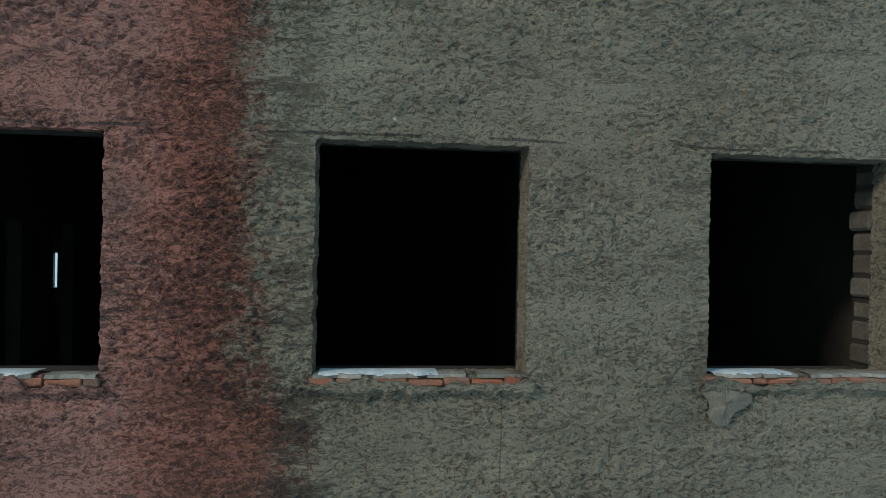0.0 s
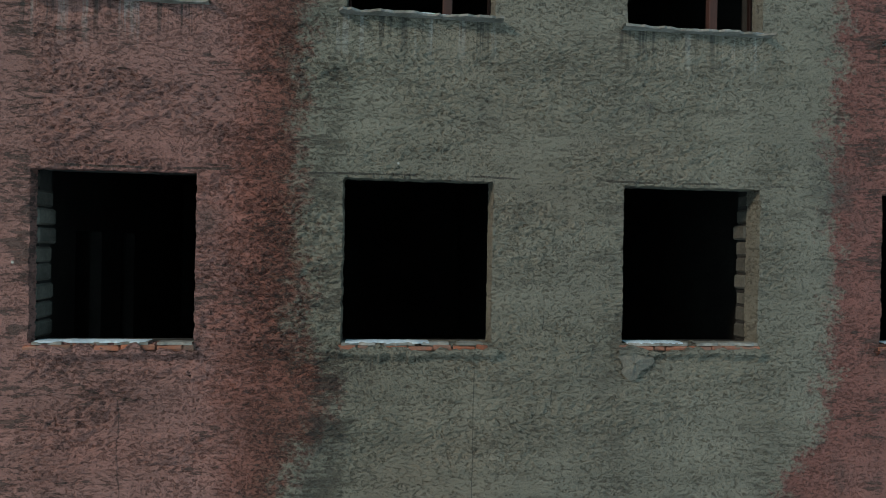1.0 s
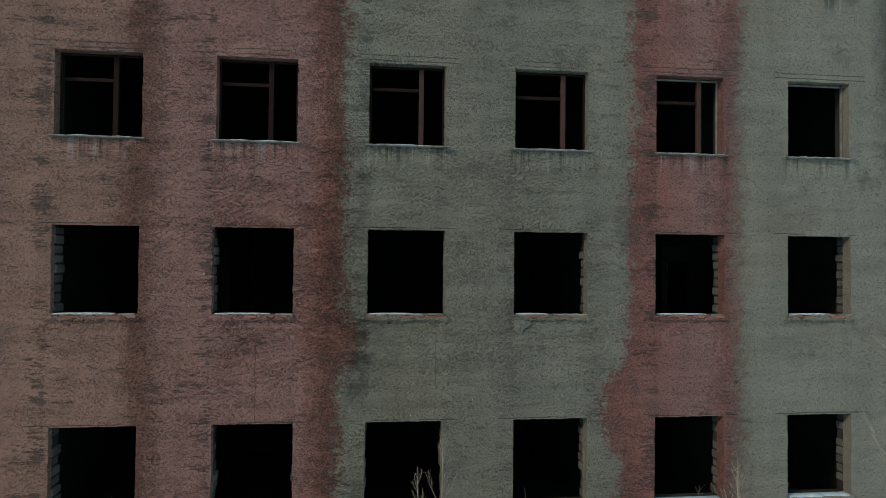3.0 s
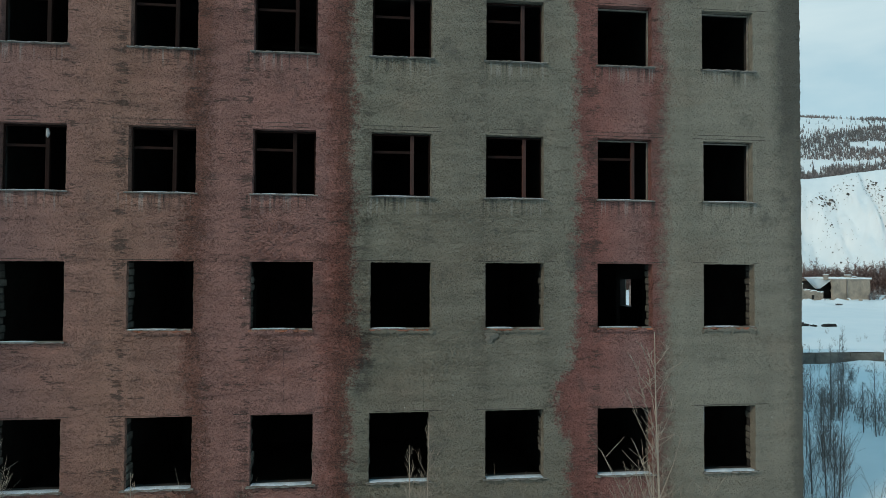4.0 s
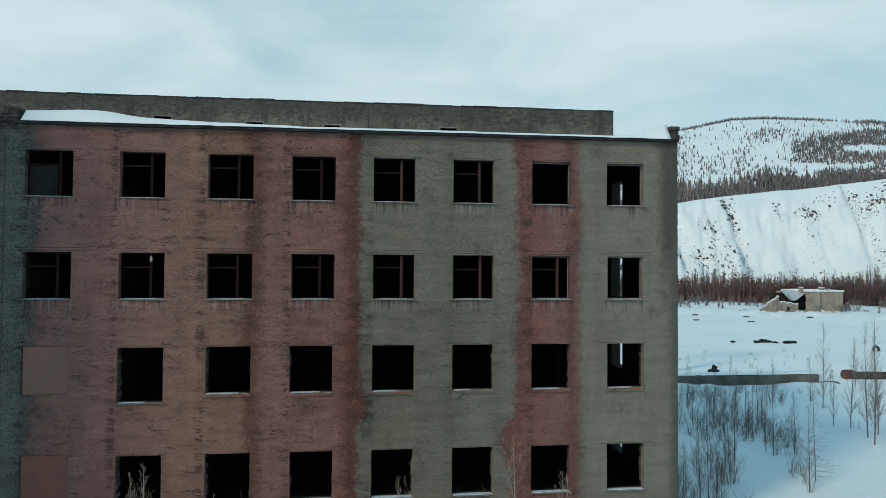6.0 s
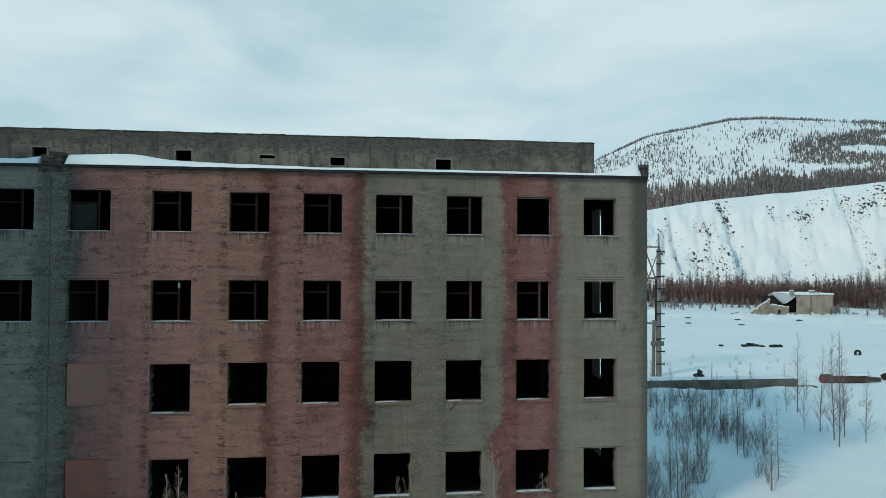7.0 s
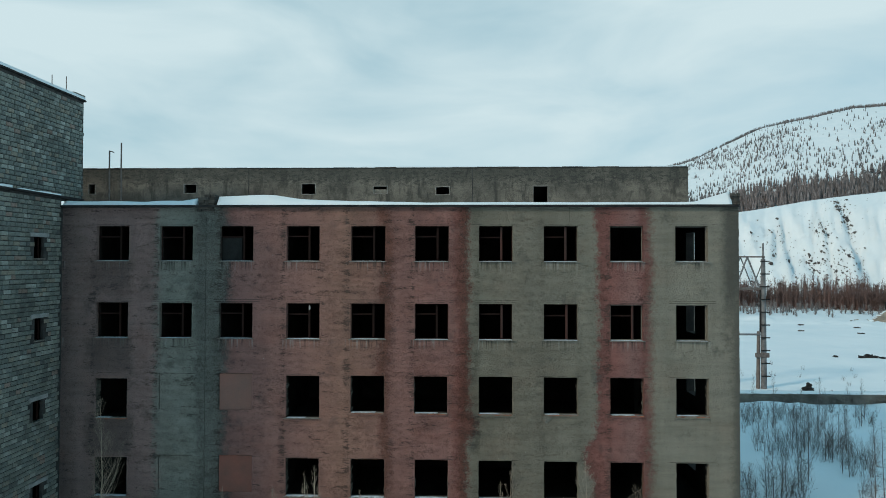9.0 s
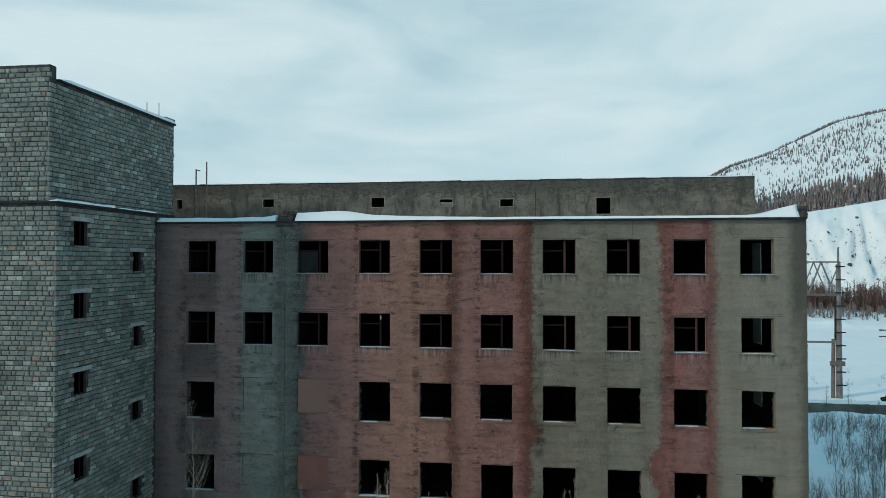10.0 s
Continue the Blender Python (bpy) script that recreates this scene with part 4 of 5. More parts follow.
def lay_blocks(flip, plane, u0, u1, z0, z1, holes):
    """Courses of blocks over one face: (variant, place)."""
    laid = []
    z, row = z0, 0
    while z + COURSE <= z1 + 0.02:
        u = u0 + 0.006
        first = True
        while u < u1 - 0.1:
            width = 0.19 if (first and row % 2) else br.choice((0.39, 0.39, 0.34, 0.29, 0.19))
            first = False
            if u + width > u1 - 0.004:
                width = 0.19 if u + 0.19 <= u1 + 0.03 else 0
                if not width:
                    break
            if not any(h[0] - 0.02 < u + width / 2 + width * 0.3 and u + width * 0.2 < h[1] + 0.02 and h[2] - 0.03 < z + COURSE / 2 < h[3] + 0.2 for h in holes):
                out = br.uniform(-0.014, 0.016)
                tilt = br.gauss(0, 0.012)
                place = (plane + out, u + width / 2, z + br.uniform(-0.007, 0.007)) if flip else (u + width / 2, plane - out, z + br.uniform(-0.007, 0.007))
                laid.append(((flip, width, br.randrange(4)), place, tilt))
            u += width + 0.013
        z += COURSE
        row += 1
    return laid


FACES = [(True, TX, TY, YF, 0.4, 15.82, TOWER_WINDOWS), (False, TY, -25.0, TX, 0.4, 15.82, []),
         (True, UX, TY, 7.0, 15.97, 20.98, []), (False, TY, -25.0, UX, 15.97, 21.62, [])]


def block_tower():
    singles, shared = 0, {}
    verts, faces = [], []
    for flip, plane, u0, u1, z0, z1, hs in FACES:
        for key, place, tilt in lay_blocks(flip, plane, u0, u1, z0, z1, hs):
            v, f = VARIANTS[key]
            near = 9.0 < place[2] < 12.8 and (place[1] < 0.6 and place[0] > -21.6)
            if near and singles < 290:
                if key not in shared:
                    me = bpy.data.meshes.new("block")
                    me.from_pydata(v, [], f)
                    me.materials.append(BLOCK)
                    shared[key] = me
                ob = new("block", shared[key])
                ob.parent = tower
                ob.location = place
                ob.rotation_euler = (tilt, 0, 0) if flip else (0, tilt, 0)
                singles += 1
            else:
                n0 = len(verts)
                verts += [(x + place[0], y + place[1], z + place[2]) for x, y, z in v]
                faces += [tuple(i + n0 for i in q) for q in f]
    ob = mesh_object("blockwork", verts, faces, BLOCK, tower)
    tagged(ob, kind="stuff")


block_tower()

# roof pipes by the tower
for x, y, top, hook in ((-20.3, 9.0, 18.85, 0.25), (-19.65, 9.0, 19.27, 0.0)):
    bm = bmesh.new()
    tube(bm, (x, y, ROOF), (x, y, top), 0.045, 0.04, 8)
    if hook:
        tube(bm, (x, y, top - 0.03), (x + hook, y, top - 0.1), 0.035, 0.03, 6)
    tagged(part("roof_pipe", bm, STEEL), "thin grey steel pipe standing on the roof", "pipe", "pipes on the roof")

# ---- ground: one sheet of snow out to the hills ----
EYE_G = (-0.7, -23.6)


def ground_height(x, y):
    dx, dy = x - EYE_G[0], y - EYE_G[1]
    d, az = np.hypot(dx, dy), np.degrees(np.arctan2(dx, dy))
    z = 0.35 * (vnoise(x / 9, y / 9, 51, 3) - 0.5) + 0.12 * (vnoise(x / 2.2, y / 2.2, 52, 2) - 0.5)
    z = z + np.interp(d, [60, 120, 180], [0, 0.6, 1.6])
    z = np.where((np.abs(x + 4) < 17) & (y > 3.5) & (y < 21), np.minimum(z, -0.05), z)
    # snow blown up against the duct
    z = z + np.where((x > 15) & (x < 41), 0.42 * np.exp(-((y - 33.9) / 0.7) ** 2) * np.clip(2.2 * vnoise(x / 2.4, y * 0, 53, 2) - 0.5, 0, 1), 0.0)
    # cut bank beyond the field
    crest = np.interp(az, [-60, 0, 23, 27, 33, 40, 60, 90], [8, 18, 28.5, 31.2, 33.4, 35.2, 40, 20])
    front = np.clip((d - 190 - 9 * (vnoise(az / 3.0, az * 0, 61, 3) - 0.5)) / 50, 0, 1)
    front = front * front * (3 - 2 * front) * 0.6 + front * 0.4
    gully = (vnoise(az / 0.9 + front * 1.5, front * 2.5, 62, 4) - 0.5) * 7.0 * np.sin(np.pi * front) ** 0.8
    ridges = (vnoise(az / 0.22 + front * 0.8, front * 5.0, 63, 3) - 0.5) * 3.4 * np.sin(np.pi * front) ** 0.7
    # two furrows run slantwise down the face
    for az0, lean, width in ((31.3, -1.9, 0.28), (40.0, -2.6, 0.3), (29.4, -1.4, 0.2), (26.6, -1.2, 0.25), (43.0, -1.5, 0.3)):
        off = (az - az0 - lean * front) / width
        ridges = ridges + np.sin(np.pi * front) ** 0.6 * (1.3 * np.exp(-(off + 1.2) ** 2) - 2.2 * np.exp(-off ** 2))
    bank = front * crest + gully + ridges
    # ploughed-up berm and heaps along the far edge of the field
    berm = np.exp(-((d - 146) / 5.0) ** 2) * (0.25 + 1.3 * np.clip(vnoise(x / 2.6, y / 2.6, 64, 2) - 0.45, 0, 1) * 2)
    z = z + np.where(az > 5, berm, 0.0)
    # wooded hill behind
    prof = np.interp(az, [-90, -20, 8, 14.3, 16.4, 19.5, 22, 24.1, 26.1, 30.3, 33.4, 37, 40.4, 50, 65, 90],
                     [20, 50, 80, 124, 148, 168, 188, 205, 212, 221, 221, 212, 198, 172, 115, 30]) / 1162
    k = np.clip((d - 330) / 570, 0, 1)
    rise = k * k * (3 - 2 * k)
    hill = rise * (prof * 900 + 12 - crest * 0.0) + 10 * (vnoise(x / 90, y / 90, 71, 3) - 0.5) * k
    hill = np.where(d > 900, (prof * 900 + 12) * np.clip(1 - (d - 900) / 1500, 0.15, 1), hill)
    return z + np.where(d < 330, bank, np.maximum(bank, hill))


def grid_line(near0, near1, step, far0, far1):
    line = list(np.arange(near0, near1, step))
    s, v = step, near1
    while v < far1:
        line.append(v)
        s *= 1.06
        v += s
    s, v, low = step, near0, []
    while v > far0:
        s *= 1.06
        v -= s
        low.append(v)
    return np.array(low[::-1] + line + [far1])


gx, gy = grid_line(-30, 200, 0.9, -2500, 2500), grid_line(-40, 240, 0.9, -2500, 2500)
GX, GY = np.meshgrid(gx, gy, indexing="ij")
GZ = ground_height(GX, GY)
ny = len(gy)
idx = (np.arange(len(gx) - 1)[:, None] * ny + np.arange(ny - 1)[None, :]).reshape(-1)
ground = mesh_object("ground", np.stack([GX, GY, GZ], -1).reshape(-1, 3).tolist(), np.stack([idx, idx + ny, idx + ny + 1, idx + 1], -1).tolist(), SNOW, smooth=True)
tagged(ground, "deep untrodden snow over a valley floor and hills", "ground", kind="structure")


def hz(x, y):
    return float(ground_height(np.array([x]), np.array([y]))[0])


# ---- far woods, rocks ----
def joined(name, pieces, mat, label, category, kind="stuff"):
    verts, faces = [], []
    for v, f in pieces:
        n0 = len(verts)
        verts += v
        faces += [tuple(i + n0 for i in q) for q in f]
    return tagged(mesh_object(name, verts, faces, mat), label, category, kind=kind)


def from_eye(az, d):
    return EYE_G[0] + d * math.sin(radians(az)), EYE_G[1] + d * math.cos(radians(az))


def conifer(cx, cy, cz, h, r):
    """A far conifer: three ragged tiers on a thin stem."""
    v, f = [(cx, cy, cz + h)], []
    prev = None
    for k, (zz, rr) in enumerate(((0.68, 0.45), (0.36, 0.8), (0.08, 1.0))):
        n0 = len(v)
        a0 = r * 3 + k
        for i in range(5):
            a = a0 + i * 2 * math.pi / 5
            q = rr * r * (0.75 + 0.5 * ((i * 37 + k * 17 + int(h * 10)) % 10) / 10)
            v.append((cx + q * math.cos(a), cy + q * math.sin(a), cz + h * zz))
        tip = len(v)
        v.append((cx, cy, cz + h * min(1.0, zz + 0.42)))
        for i in range(5):
            f.append((n0 + i, n0 + (i + 1) % 5, tip))
    return v, f


def far_larch(cx, cy, cz, h, lr):
    """A bare far larch: stem and thin rising twigs."""
    v, f = [], []

    def blade(a, b, wdt):
        n0 = len(v)
        side = Vector((b[1] - a[1], a[0] - b[0], 0.0))
        side = side.normalized() * wdt if side.length > 1e-4 else Vector((wdt, 0, 0))
        v.extend([(a[0] - side.x, a[1] - side.y, a[2]), (a[0] + side.x, a[1] + side.y, a[2]), (a[0], a[1] + wdt, a[2]), b])
        f.extend([(n0, n0 + 1, n0 + 3), (n0 + 1, n0 + 2, n0 + 3), (n0 + 2, n0, n0 + 3)])

    blade((cx, cy, cz), (cx, cy, cz + h), 0.09)
    for k in range(44):
        t = lr.uniform(0.05, 0.95)
        a = lr.uniform(0, 2 * math.pi)
        ln = h * 0.22 * (1.15 - t) + 0.3
        blade((cx, cy, cz + h * t), (cx + ln * math.cos(a), cy + ln * math.sin(a), cz + h * t + ln * lr.uniform(0.2, 1.2)), 0.055)
    return v, f


lr = random.Random(3)
nr = np.random.RandomState(3)


def scatter(count, az_range, d_range, density):
    """Places (x, y, ground, azimuth, distance) seen from the eye, thinned by a density."""
    az, d = nr.uniform(*az_range, count), np.sqrt(nr.uniform(d_range[0] ** 2, d_range[1] ** 2, count))
    x, y = EYE_G[0] + d * np.sin(np.radians(az)), EYE_G[1] + d * np.cos(np.radians(az))
    keep = nr.uniform(0, 1, count) < density(x, y, az, d)
    x, y, az, d = x[keep], y[keep], az[keep], d[keep]
    return list(zip(x.tolist(), y.tolist(), ground_height(x, y).tolist(), az.tolist(), d.tolist()))


def hill_density(x, y, az, d):
    """Open snow with ragged groves, a thick belt at the foot, a wooded crest."""
    n1 = vnoise(x / 62, y / 62, 91, 5)
    dens = 0.02 + 0.16 * step01(n1, 0.50, 0.62)
    dens = dens + 0.75 * step01(-(d + 60 * (n1 - 0.5) - 1.5 * np.clip(az - 27, 0, 14)), -580, -556)
    dens = dens + 0.55 * step01(d + 120 * (n1 - 0.5) + 6.0 * np.clip(21 - az, 0, 7), 830, 872) * np.clip(1.2 - 0.5 * np.exp(-((az - 28.5) / 2.5) ** 2), 0, 1.2)
    # thick grove on the flank, with gaps
    n2 = vnoise(x / 34, y / 34, 92, 4)
    grove = step01(az + 7 * (n1 - 0.5), 32.6, 34.6) * step01(-(d + 60 * (n2 - 0.5) - 13.0 * (az - 35)), -705, -685)
    return dens + 0.85 * grove * step01(n2, 0.45, 0.50)


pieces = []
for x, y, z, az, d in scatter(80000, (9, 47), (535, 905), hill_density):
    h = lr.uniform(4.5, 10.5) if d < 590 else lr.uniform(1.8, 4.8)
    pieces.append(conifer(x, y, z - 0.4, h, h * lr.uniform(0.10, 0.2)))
joined("hill_forest", pieces, CONIFER, "sparse haze-paled conifers scattered over the snowy hill", "forest")

pieces = []
for x, y, z, az, d in scatter(4600, (8, 50), (179, 196), lambda x, y, az, d: 0.45 + 1.3 * (vnoise(az / 1.4, d / 30, 95, 3) - 0.35)):
    pieces.append(far_larch(x, y, z - 0.2, lr.uniform(3.4, 6.6) * (1.0 if lr.random() < 0.93 else 1.35), lr))
joined("larch_belt", pieces, FARBARK, "belt of bare reddish-brown larches at the foot of the bank", "trees")
pieces = []
for x, y, z, az, d in scatter(1500, (8, 50), (158, 179), lambda x, y, az, d: 1.6 * (vnoise(az / 0.9, d / 7, 96, 3) - 0.35)):
    pieces.append(far_larch(x, y, z - 0.2, lr.uniform(0.9, 2.8), lr))
joined("field_brush", pieces, FARBRUSH, "low grey brush between the field and the larches", "shrubs")


def rock_piece(cx, cy, cz, r, lr):
    """A low angular stone."""
    ring = [(cx + r * lr.uniform(0.5, 1.5) * math.cos(a), cy + r * lr.uniform(0.5, 1.4) * math.sin(a), cz + r * (0.9 * math.sin(a) + lr.uniform(-0.5, 0.1))) for a in (i * math.pi / 3 for i in range(6))]
    top = [(cx + (p[0] - cx) * 0.55, cy - 0.25 * r + (p[1] - cy) * 0.5, p[2] * 0.3 + cz * 0.7 + r * lr.uniform(0.1, 0.7)) for p in ring[::2]]
    v = ring + top
    f = [(0, 1, 6), (1, 2, 7, 6), (2, 3, 7), (3, 4, 8, 7), (4, 5, 8), (5, 0, 6, 8), (6, 7, 8)]
    return v, f


pieces = []
# outcrops: azimuth, distance, spread across and along, stones
OUTCROPS = [(29.5, 230, 0.28, 3.0, 90), (29.9, 225, 0.2, 3.0, 40), (28.0, 222, 0.35, 2.2, 45), (28.6, 219, 0.25, 1.6, 35), (27.7, 211, 0.45, 2.6, 90), (29.4, 208, 0.7, 3.5, 90), (35.2, 225, 0.35, 1.8, 70), (36.2, 229, 0.4, 3.0, 40),
            (39.3, 224, 0.35, 2.2, 70), (38.2, 226, 0.3, 3.5, 50), (40.5, 228, 0.6, 4.0, 80), (33.2, 226, 0.35, 2.0, 25), (24.8, 220, 0.6, 5.0, 60), (22.4, 214, 0.7, 6.0, 60), (43.5, 218, 0.9, 7.0, 90), (19.5, 216, 0.9, 6.0, 60), (46.0, 222, 0.8, 6.0, 60)]
for az0, d0, across, along, count in OUTCROPS:
    for k in range(count):
        d = lr.gauss(d0, along)
        x, y = from_eye(lr.gauss(az0, across) + 0.05 * (d0 - d), d)
        pieces.append((x, y, lr.uniform(0.08, 0.25) if lr.random() < 0.8 else lr.uniform(0.28, 0.6)))
# loose lines of scree down the gullies, and single stones
for az0, az1, d0, d1, count in ((29.6, 31.3, 229, 200, 150), (37.4, 40.0, 234, 202, 220), (28.0, 29.5, 224, 200, 80), (34.8, 36.0, 222, 204, 50), (25.5, 26.6, 226, 203, 70), (42.0, 43.0, 232, 204, 90)):
    for k in range(count):
        t = lr.random()
        x, y = from_eye(az0 + (az1 - az0) * t + lr.gauss(0, 0.2), d0 + (d1 - d0) * t)
        pieces.append((x, y, lr.uniform(0.06, 0.16) if lr.random() < 0.9 else lr.uniform(0.18, 0.4)))
for k in range(1500):
    az, d = lr.uniform(16, 48), lr.uniform(196, 236)
    if float(vnoise(np.array([az / 1.3]), np.array([d / 12]), 66, 2)[0]) > 0.47:
        pieces.append((*from_eye(az, d), lr.uniform(0.04, 0.12)))
zz = ground_height(np.array([p[0] for p in pieces]), np.array([p[1] for p in pieces]))
joined("bank_rocks", [rock_piece(x, y, float(z) + 0.03, r, lr) for (x, y, r), z in zip(pieces, zz)], ROCK, "dark rock breaking through the snow of the steep bank", "rocks")


# ---- field: ruin, pole, duct, scrap ----
def ruin():
    base = tagged(new("ruined_house"), "half-collapsed house of pale plastered brick, snow on its sagging roof", "ruin")
    zg = hz(90, 106) - 0.4
    rr = random.Random(31)

    def ragged_wall(name, x0, x1, y, top0, top1, thick=0.4):
        """Short upright lengths of wall with stepped, broken tops and snow on them."""
        a = x0
        while a < x1 - 0.05:
            b = min(x1, a + rr.uniform(0.25, 0.5))
            h = top0 + (top1 - top0) * (a - x0) / (x1 - x0) + rr.uniform(-0.14, 0.14)
            bm = box(bmesh.new(), a, b - 0.006, y + rr.uniform(-0.05, 0.03), y + thick, zg, h, 0.03)
            for v in bm.verts:
                v.co += Vector((0, rr.uniform(-0.03, 0.03), rr.uniform(-0.08, 0.08) if v.co.z > 1 else 0))
            part(name, bm, RUINWALL, base)
            bm = box(bmesh.new(), a - 0.02, b + 0.02, y - 0.04, y + thick, h - 0.02, h + rr.uniform(0.1, 0.22), 0.05)
            part("snow_cap", bm, SNOW, base)
            a = b

    ragged_wall("broken_wall", 78.4, 83.3, 106.0, 1.3, 4.5)
    ragged_wall("low_wall", 83.3, 87.6, 106.05, 3.2, 2.6)
    # solid dark panel on the wall stands in for a shaded opening
    part("dark_panel", box(bmesh.new(), 85.1, 85.6, 105.98, 106.1, 1.3, 2.2, 0.01), INSIDE, base)
    # the part that still stands, with a door gap beside it
    for x0, x1 in ((89.45, 92.35), (92.5, 97.5)):
        bm = box(bmesh.new(), x0, x1, 106.0, 106.4, zg, 5.15)
        bmesh.ops.subdivide_edges(bm, edges=bm.edges, cuts=7, use_grid_fill=True)
        for v in bm.verts:
            v.co += Vector((rr.uniform(-1, 1) * (0.16 if abs(v.co.x - 89.45) < 0.01 else 0.02), rr.uniform(-0.03, 0.03), rr.uniform(-0.05, 0.05)))
        part("front_wall", bm, RUINWALL, base)
    part("downpipe", box(bmesh.new(), 92.36, 92.62, 105.84, 105.98, zg, 5.3, 0.02), SILLCEM, base)
    part("side_wall", walled(bmesh.new(), "y", 97.1, 97.5, 106.4, 113.6, zg, 5.15, []), RUINWALL, base)
    part("rear_wall", walled(bmesh.new(), "x", 113.6, 114.0, 88.0, 97.5, zg, 5.2, []), RUINWALL, base)
    # near-black wall added for the shade under the sagging roof
    part("inner_wall", box(bmesh.new(), 83.7, 97.0, 109.75, 109.95, zg, 4.9), INSIDE, base)
    # roof: whole over the standing part, sagging into the gap
    part("roof_slab", box(bmesh.new(), 89.3, 97.7, 105.9, 114.1, 5.15, 5.28, 0.02), RUINWALL, base)
    g = 14
    verts, faces = [], []
    for i in range(g + 1):
        for j in range(g + 1):
            u, v = i / g, j / g
            x = 83.5 + 2.3 * v + (6.3 - 2.3 * v) * u
            y = 106.1 + 3.6 * v
            dip = 2.3 * max(0.0, 1 - abs(u - 0.55) / 0.5) ** 0.9 * (1 - v) ** 0.8
            z = 5.45 - dip + 0.16 * float(vnoise(np.array([x * 0.9]), np.array([y * 0.9]), 33, 2)[0])
            verts.append((x, y + (0.5 * dip if v < 0.01 else 0), z))
    for i in range(g):
        for j in range(g):
            k = i * (g + 1) + j
            faces.append((k, k + g + 1, k + g + 2, k + 1))
    bm = bmesh.new()
    vs = [bm.verts.new(p) for p in verts]
    for f in faces:
        bm.faces.new([vs[i] for i in f])
    bmesh.ops.solidify(bm, geom=bm.faces, thickness=0.22)
    part("fallen_roof", bm, SNOW, base, "sagging roof slab under snow", smooth=True)
    a = 89.2
    while a < 97.5:
        b = min(97.75, a + rr.uniform(0.5, 1.1))
        part("snow_cap", box(bmesh.new(), a, b + 0.05, 105.82 + rr.uniform(-0.05, 0.08), 114.1, 5.28, 5.5 + rr.uniform(-0.06, 0.14), 0.09), SNOW, base)
        a = b
    for x, w, top in ((88.4, 0.7, 6.15), (92.9, 1.0, 6.05), (94.6, 0.5, 5.75)):
        part("chimney_stub", box(bmesh.new(), x, x + w, 106.6, 107.2, 5.1, top, 0.06), RUINWALL, base)
        part("snow_cap", box(bmesh.new(), x - 0.05, x + w + 0.05, 106.55, 107.25, top, top + 0.14, 0.05), SNOW, base)
    ragged_wall("foundation", 97.6, 105.0, 106.2, 0.95, 0.55)
    part("gate_stub", box(bmesh.new(), 105.0, 106.3, 105.8, 106.6, zg, 1.0, 0.12), SILLCEM, base)
    part("snow_cap", box(bmesh.new(), 105.05, 106.2, 105.75, 106.6, 1.0, 1.25, 0.09), SNOW, base)
    for k in range(30):
        x, r = rr.uniform(74, 108), rr.uniform(0.12, 0.45)
        bm = bmesh.new()
        bmesh.ops.create_icosphere(bm, subdivisions=1, radius=r, matrix=Matrix.Translation((x, rr.uniform(103.2, 105.2), hz(x, 104) + r * 0.2)))
        for v in bm.verts:
            v.co += Vector((rr.uniform(-1, 1), rr.uniform(-1, 1), rr.uniform(-1, 1))) * r * 0.3
        part("fallen_stone", bm, RUINWALL if k % 3 else SNOW, base)


RUINWALL = surface("pale_ruin_wall", (0.36, 0.31, 0.25), (0.21, 0.19, 0.16), 0.6, 0.95, 0.5, 6)
ruin()


def power_pole():
    pole = tagged(new("power_pole"), "twin steel-strapped power pole with a lattice crossbeam", "pole")
    X, Y = 28.95, 41.5
    zg = hz(X, Y) - 0.3
    for x in (X, 22.3):
        bm = bmesh.new()
        tube(bm, (x, Y, zg), (x, Y, 13.2), 0.29, 0.21, 10)
        tube(bm, (x, Y, 13.2), (x, Y, 14.8), 0.11, 0.09, 8)
        post = part("post", bm, POLEGREY, pole)
        for k in range(10):
            z = 1.4 + k * 1.28
            part("peg", box(bmesh.new(), x - 0.42, x + 0.5, Y - 0.36, Y - 0.26, z, z + 0.11, 0.01), TAR, post)
        bm = bmesh.new()
        tube(bm, (x - 0.55, Y + 0.1, zg), (x - 0.45, Y + 0.1, 5.9), 0.2, 0.18, 8)
        part("brace_post", bm, STEEL, pole)
        bm = bmesh.new()
        tube(bm, (x - 0.32, Y, 5.8), (x - 0.28, Y, 10.2), 0.09, 0.09, 6)
        part("cable_duct", bm, TAR, pole)
        part("switch_box", box(bmesh.new(), x - 0.9, x + 0.45, Y - 0.3, Y - 0.05, 3.3, 3.75, 0.03), STEEL, pole)
    for z, h in ((10.1, 0.22), (13.35, 0.14), (5.5, 0.18)):
        part("beam", box(bmesh.new(), 22.3, X + 0.15, Y - 0.12, Y + 0.12, z, z + h, 0.015), STEEL if z > 6 else POLEGREY, pole)
    for row, (y, start, r) in enumerate(((Y - 0.1, 22.55, 0.085), (Y + 0.25, 23.2, 0.06))):
        k, xa = row, start
        while xa < X - 0.9:
            xb = xa + 1.2
            bm = bmesh.new()
            tube(bm, (xa, y, 10.3 if k % 2 else 13.4), (xb, y, 13.4 if k % 2 else 10.3), r, r, 5)
            part("lattice_bar", bm, POLEGREY, pole)
            k, xa = k + 1, xb


POLEGREY = surface("grey_galvanised", (0.13, 0.13, 0.135), (0.22, 0.225, 0.23), 2.0, 0.7, 0.3, 30, metal=0.2)
power_pole()


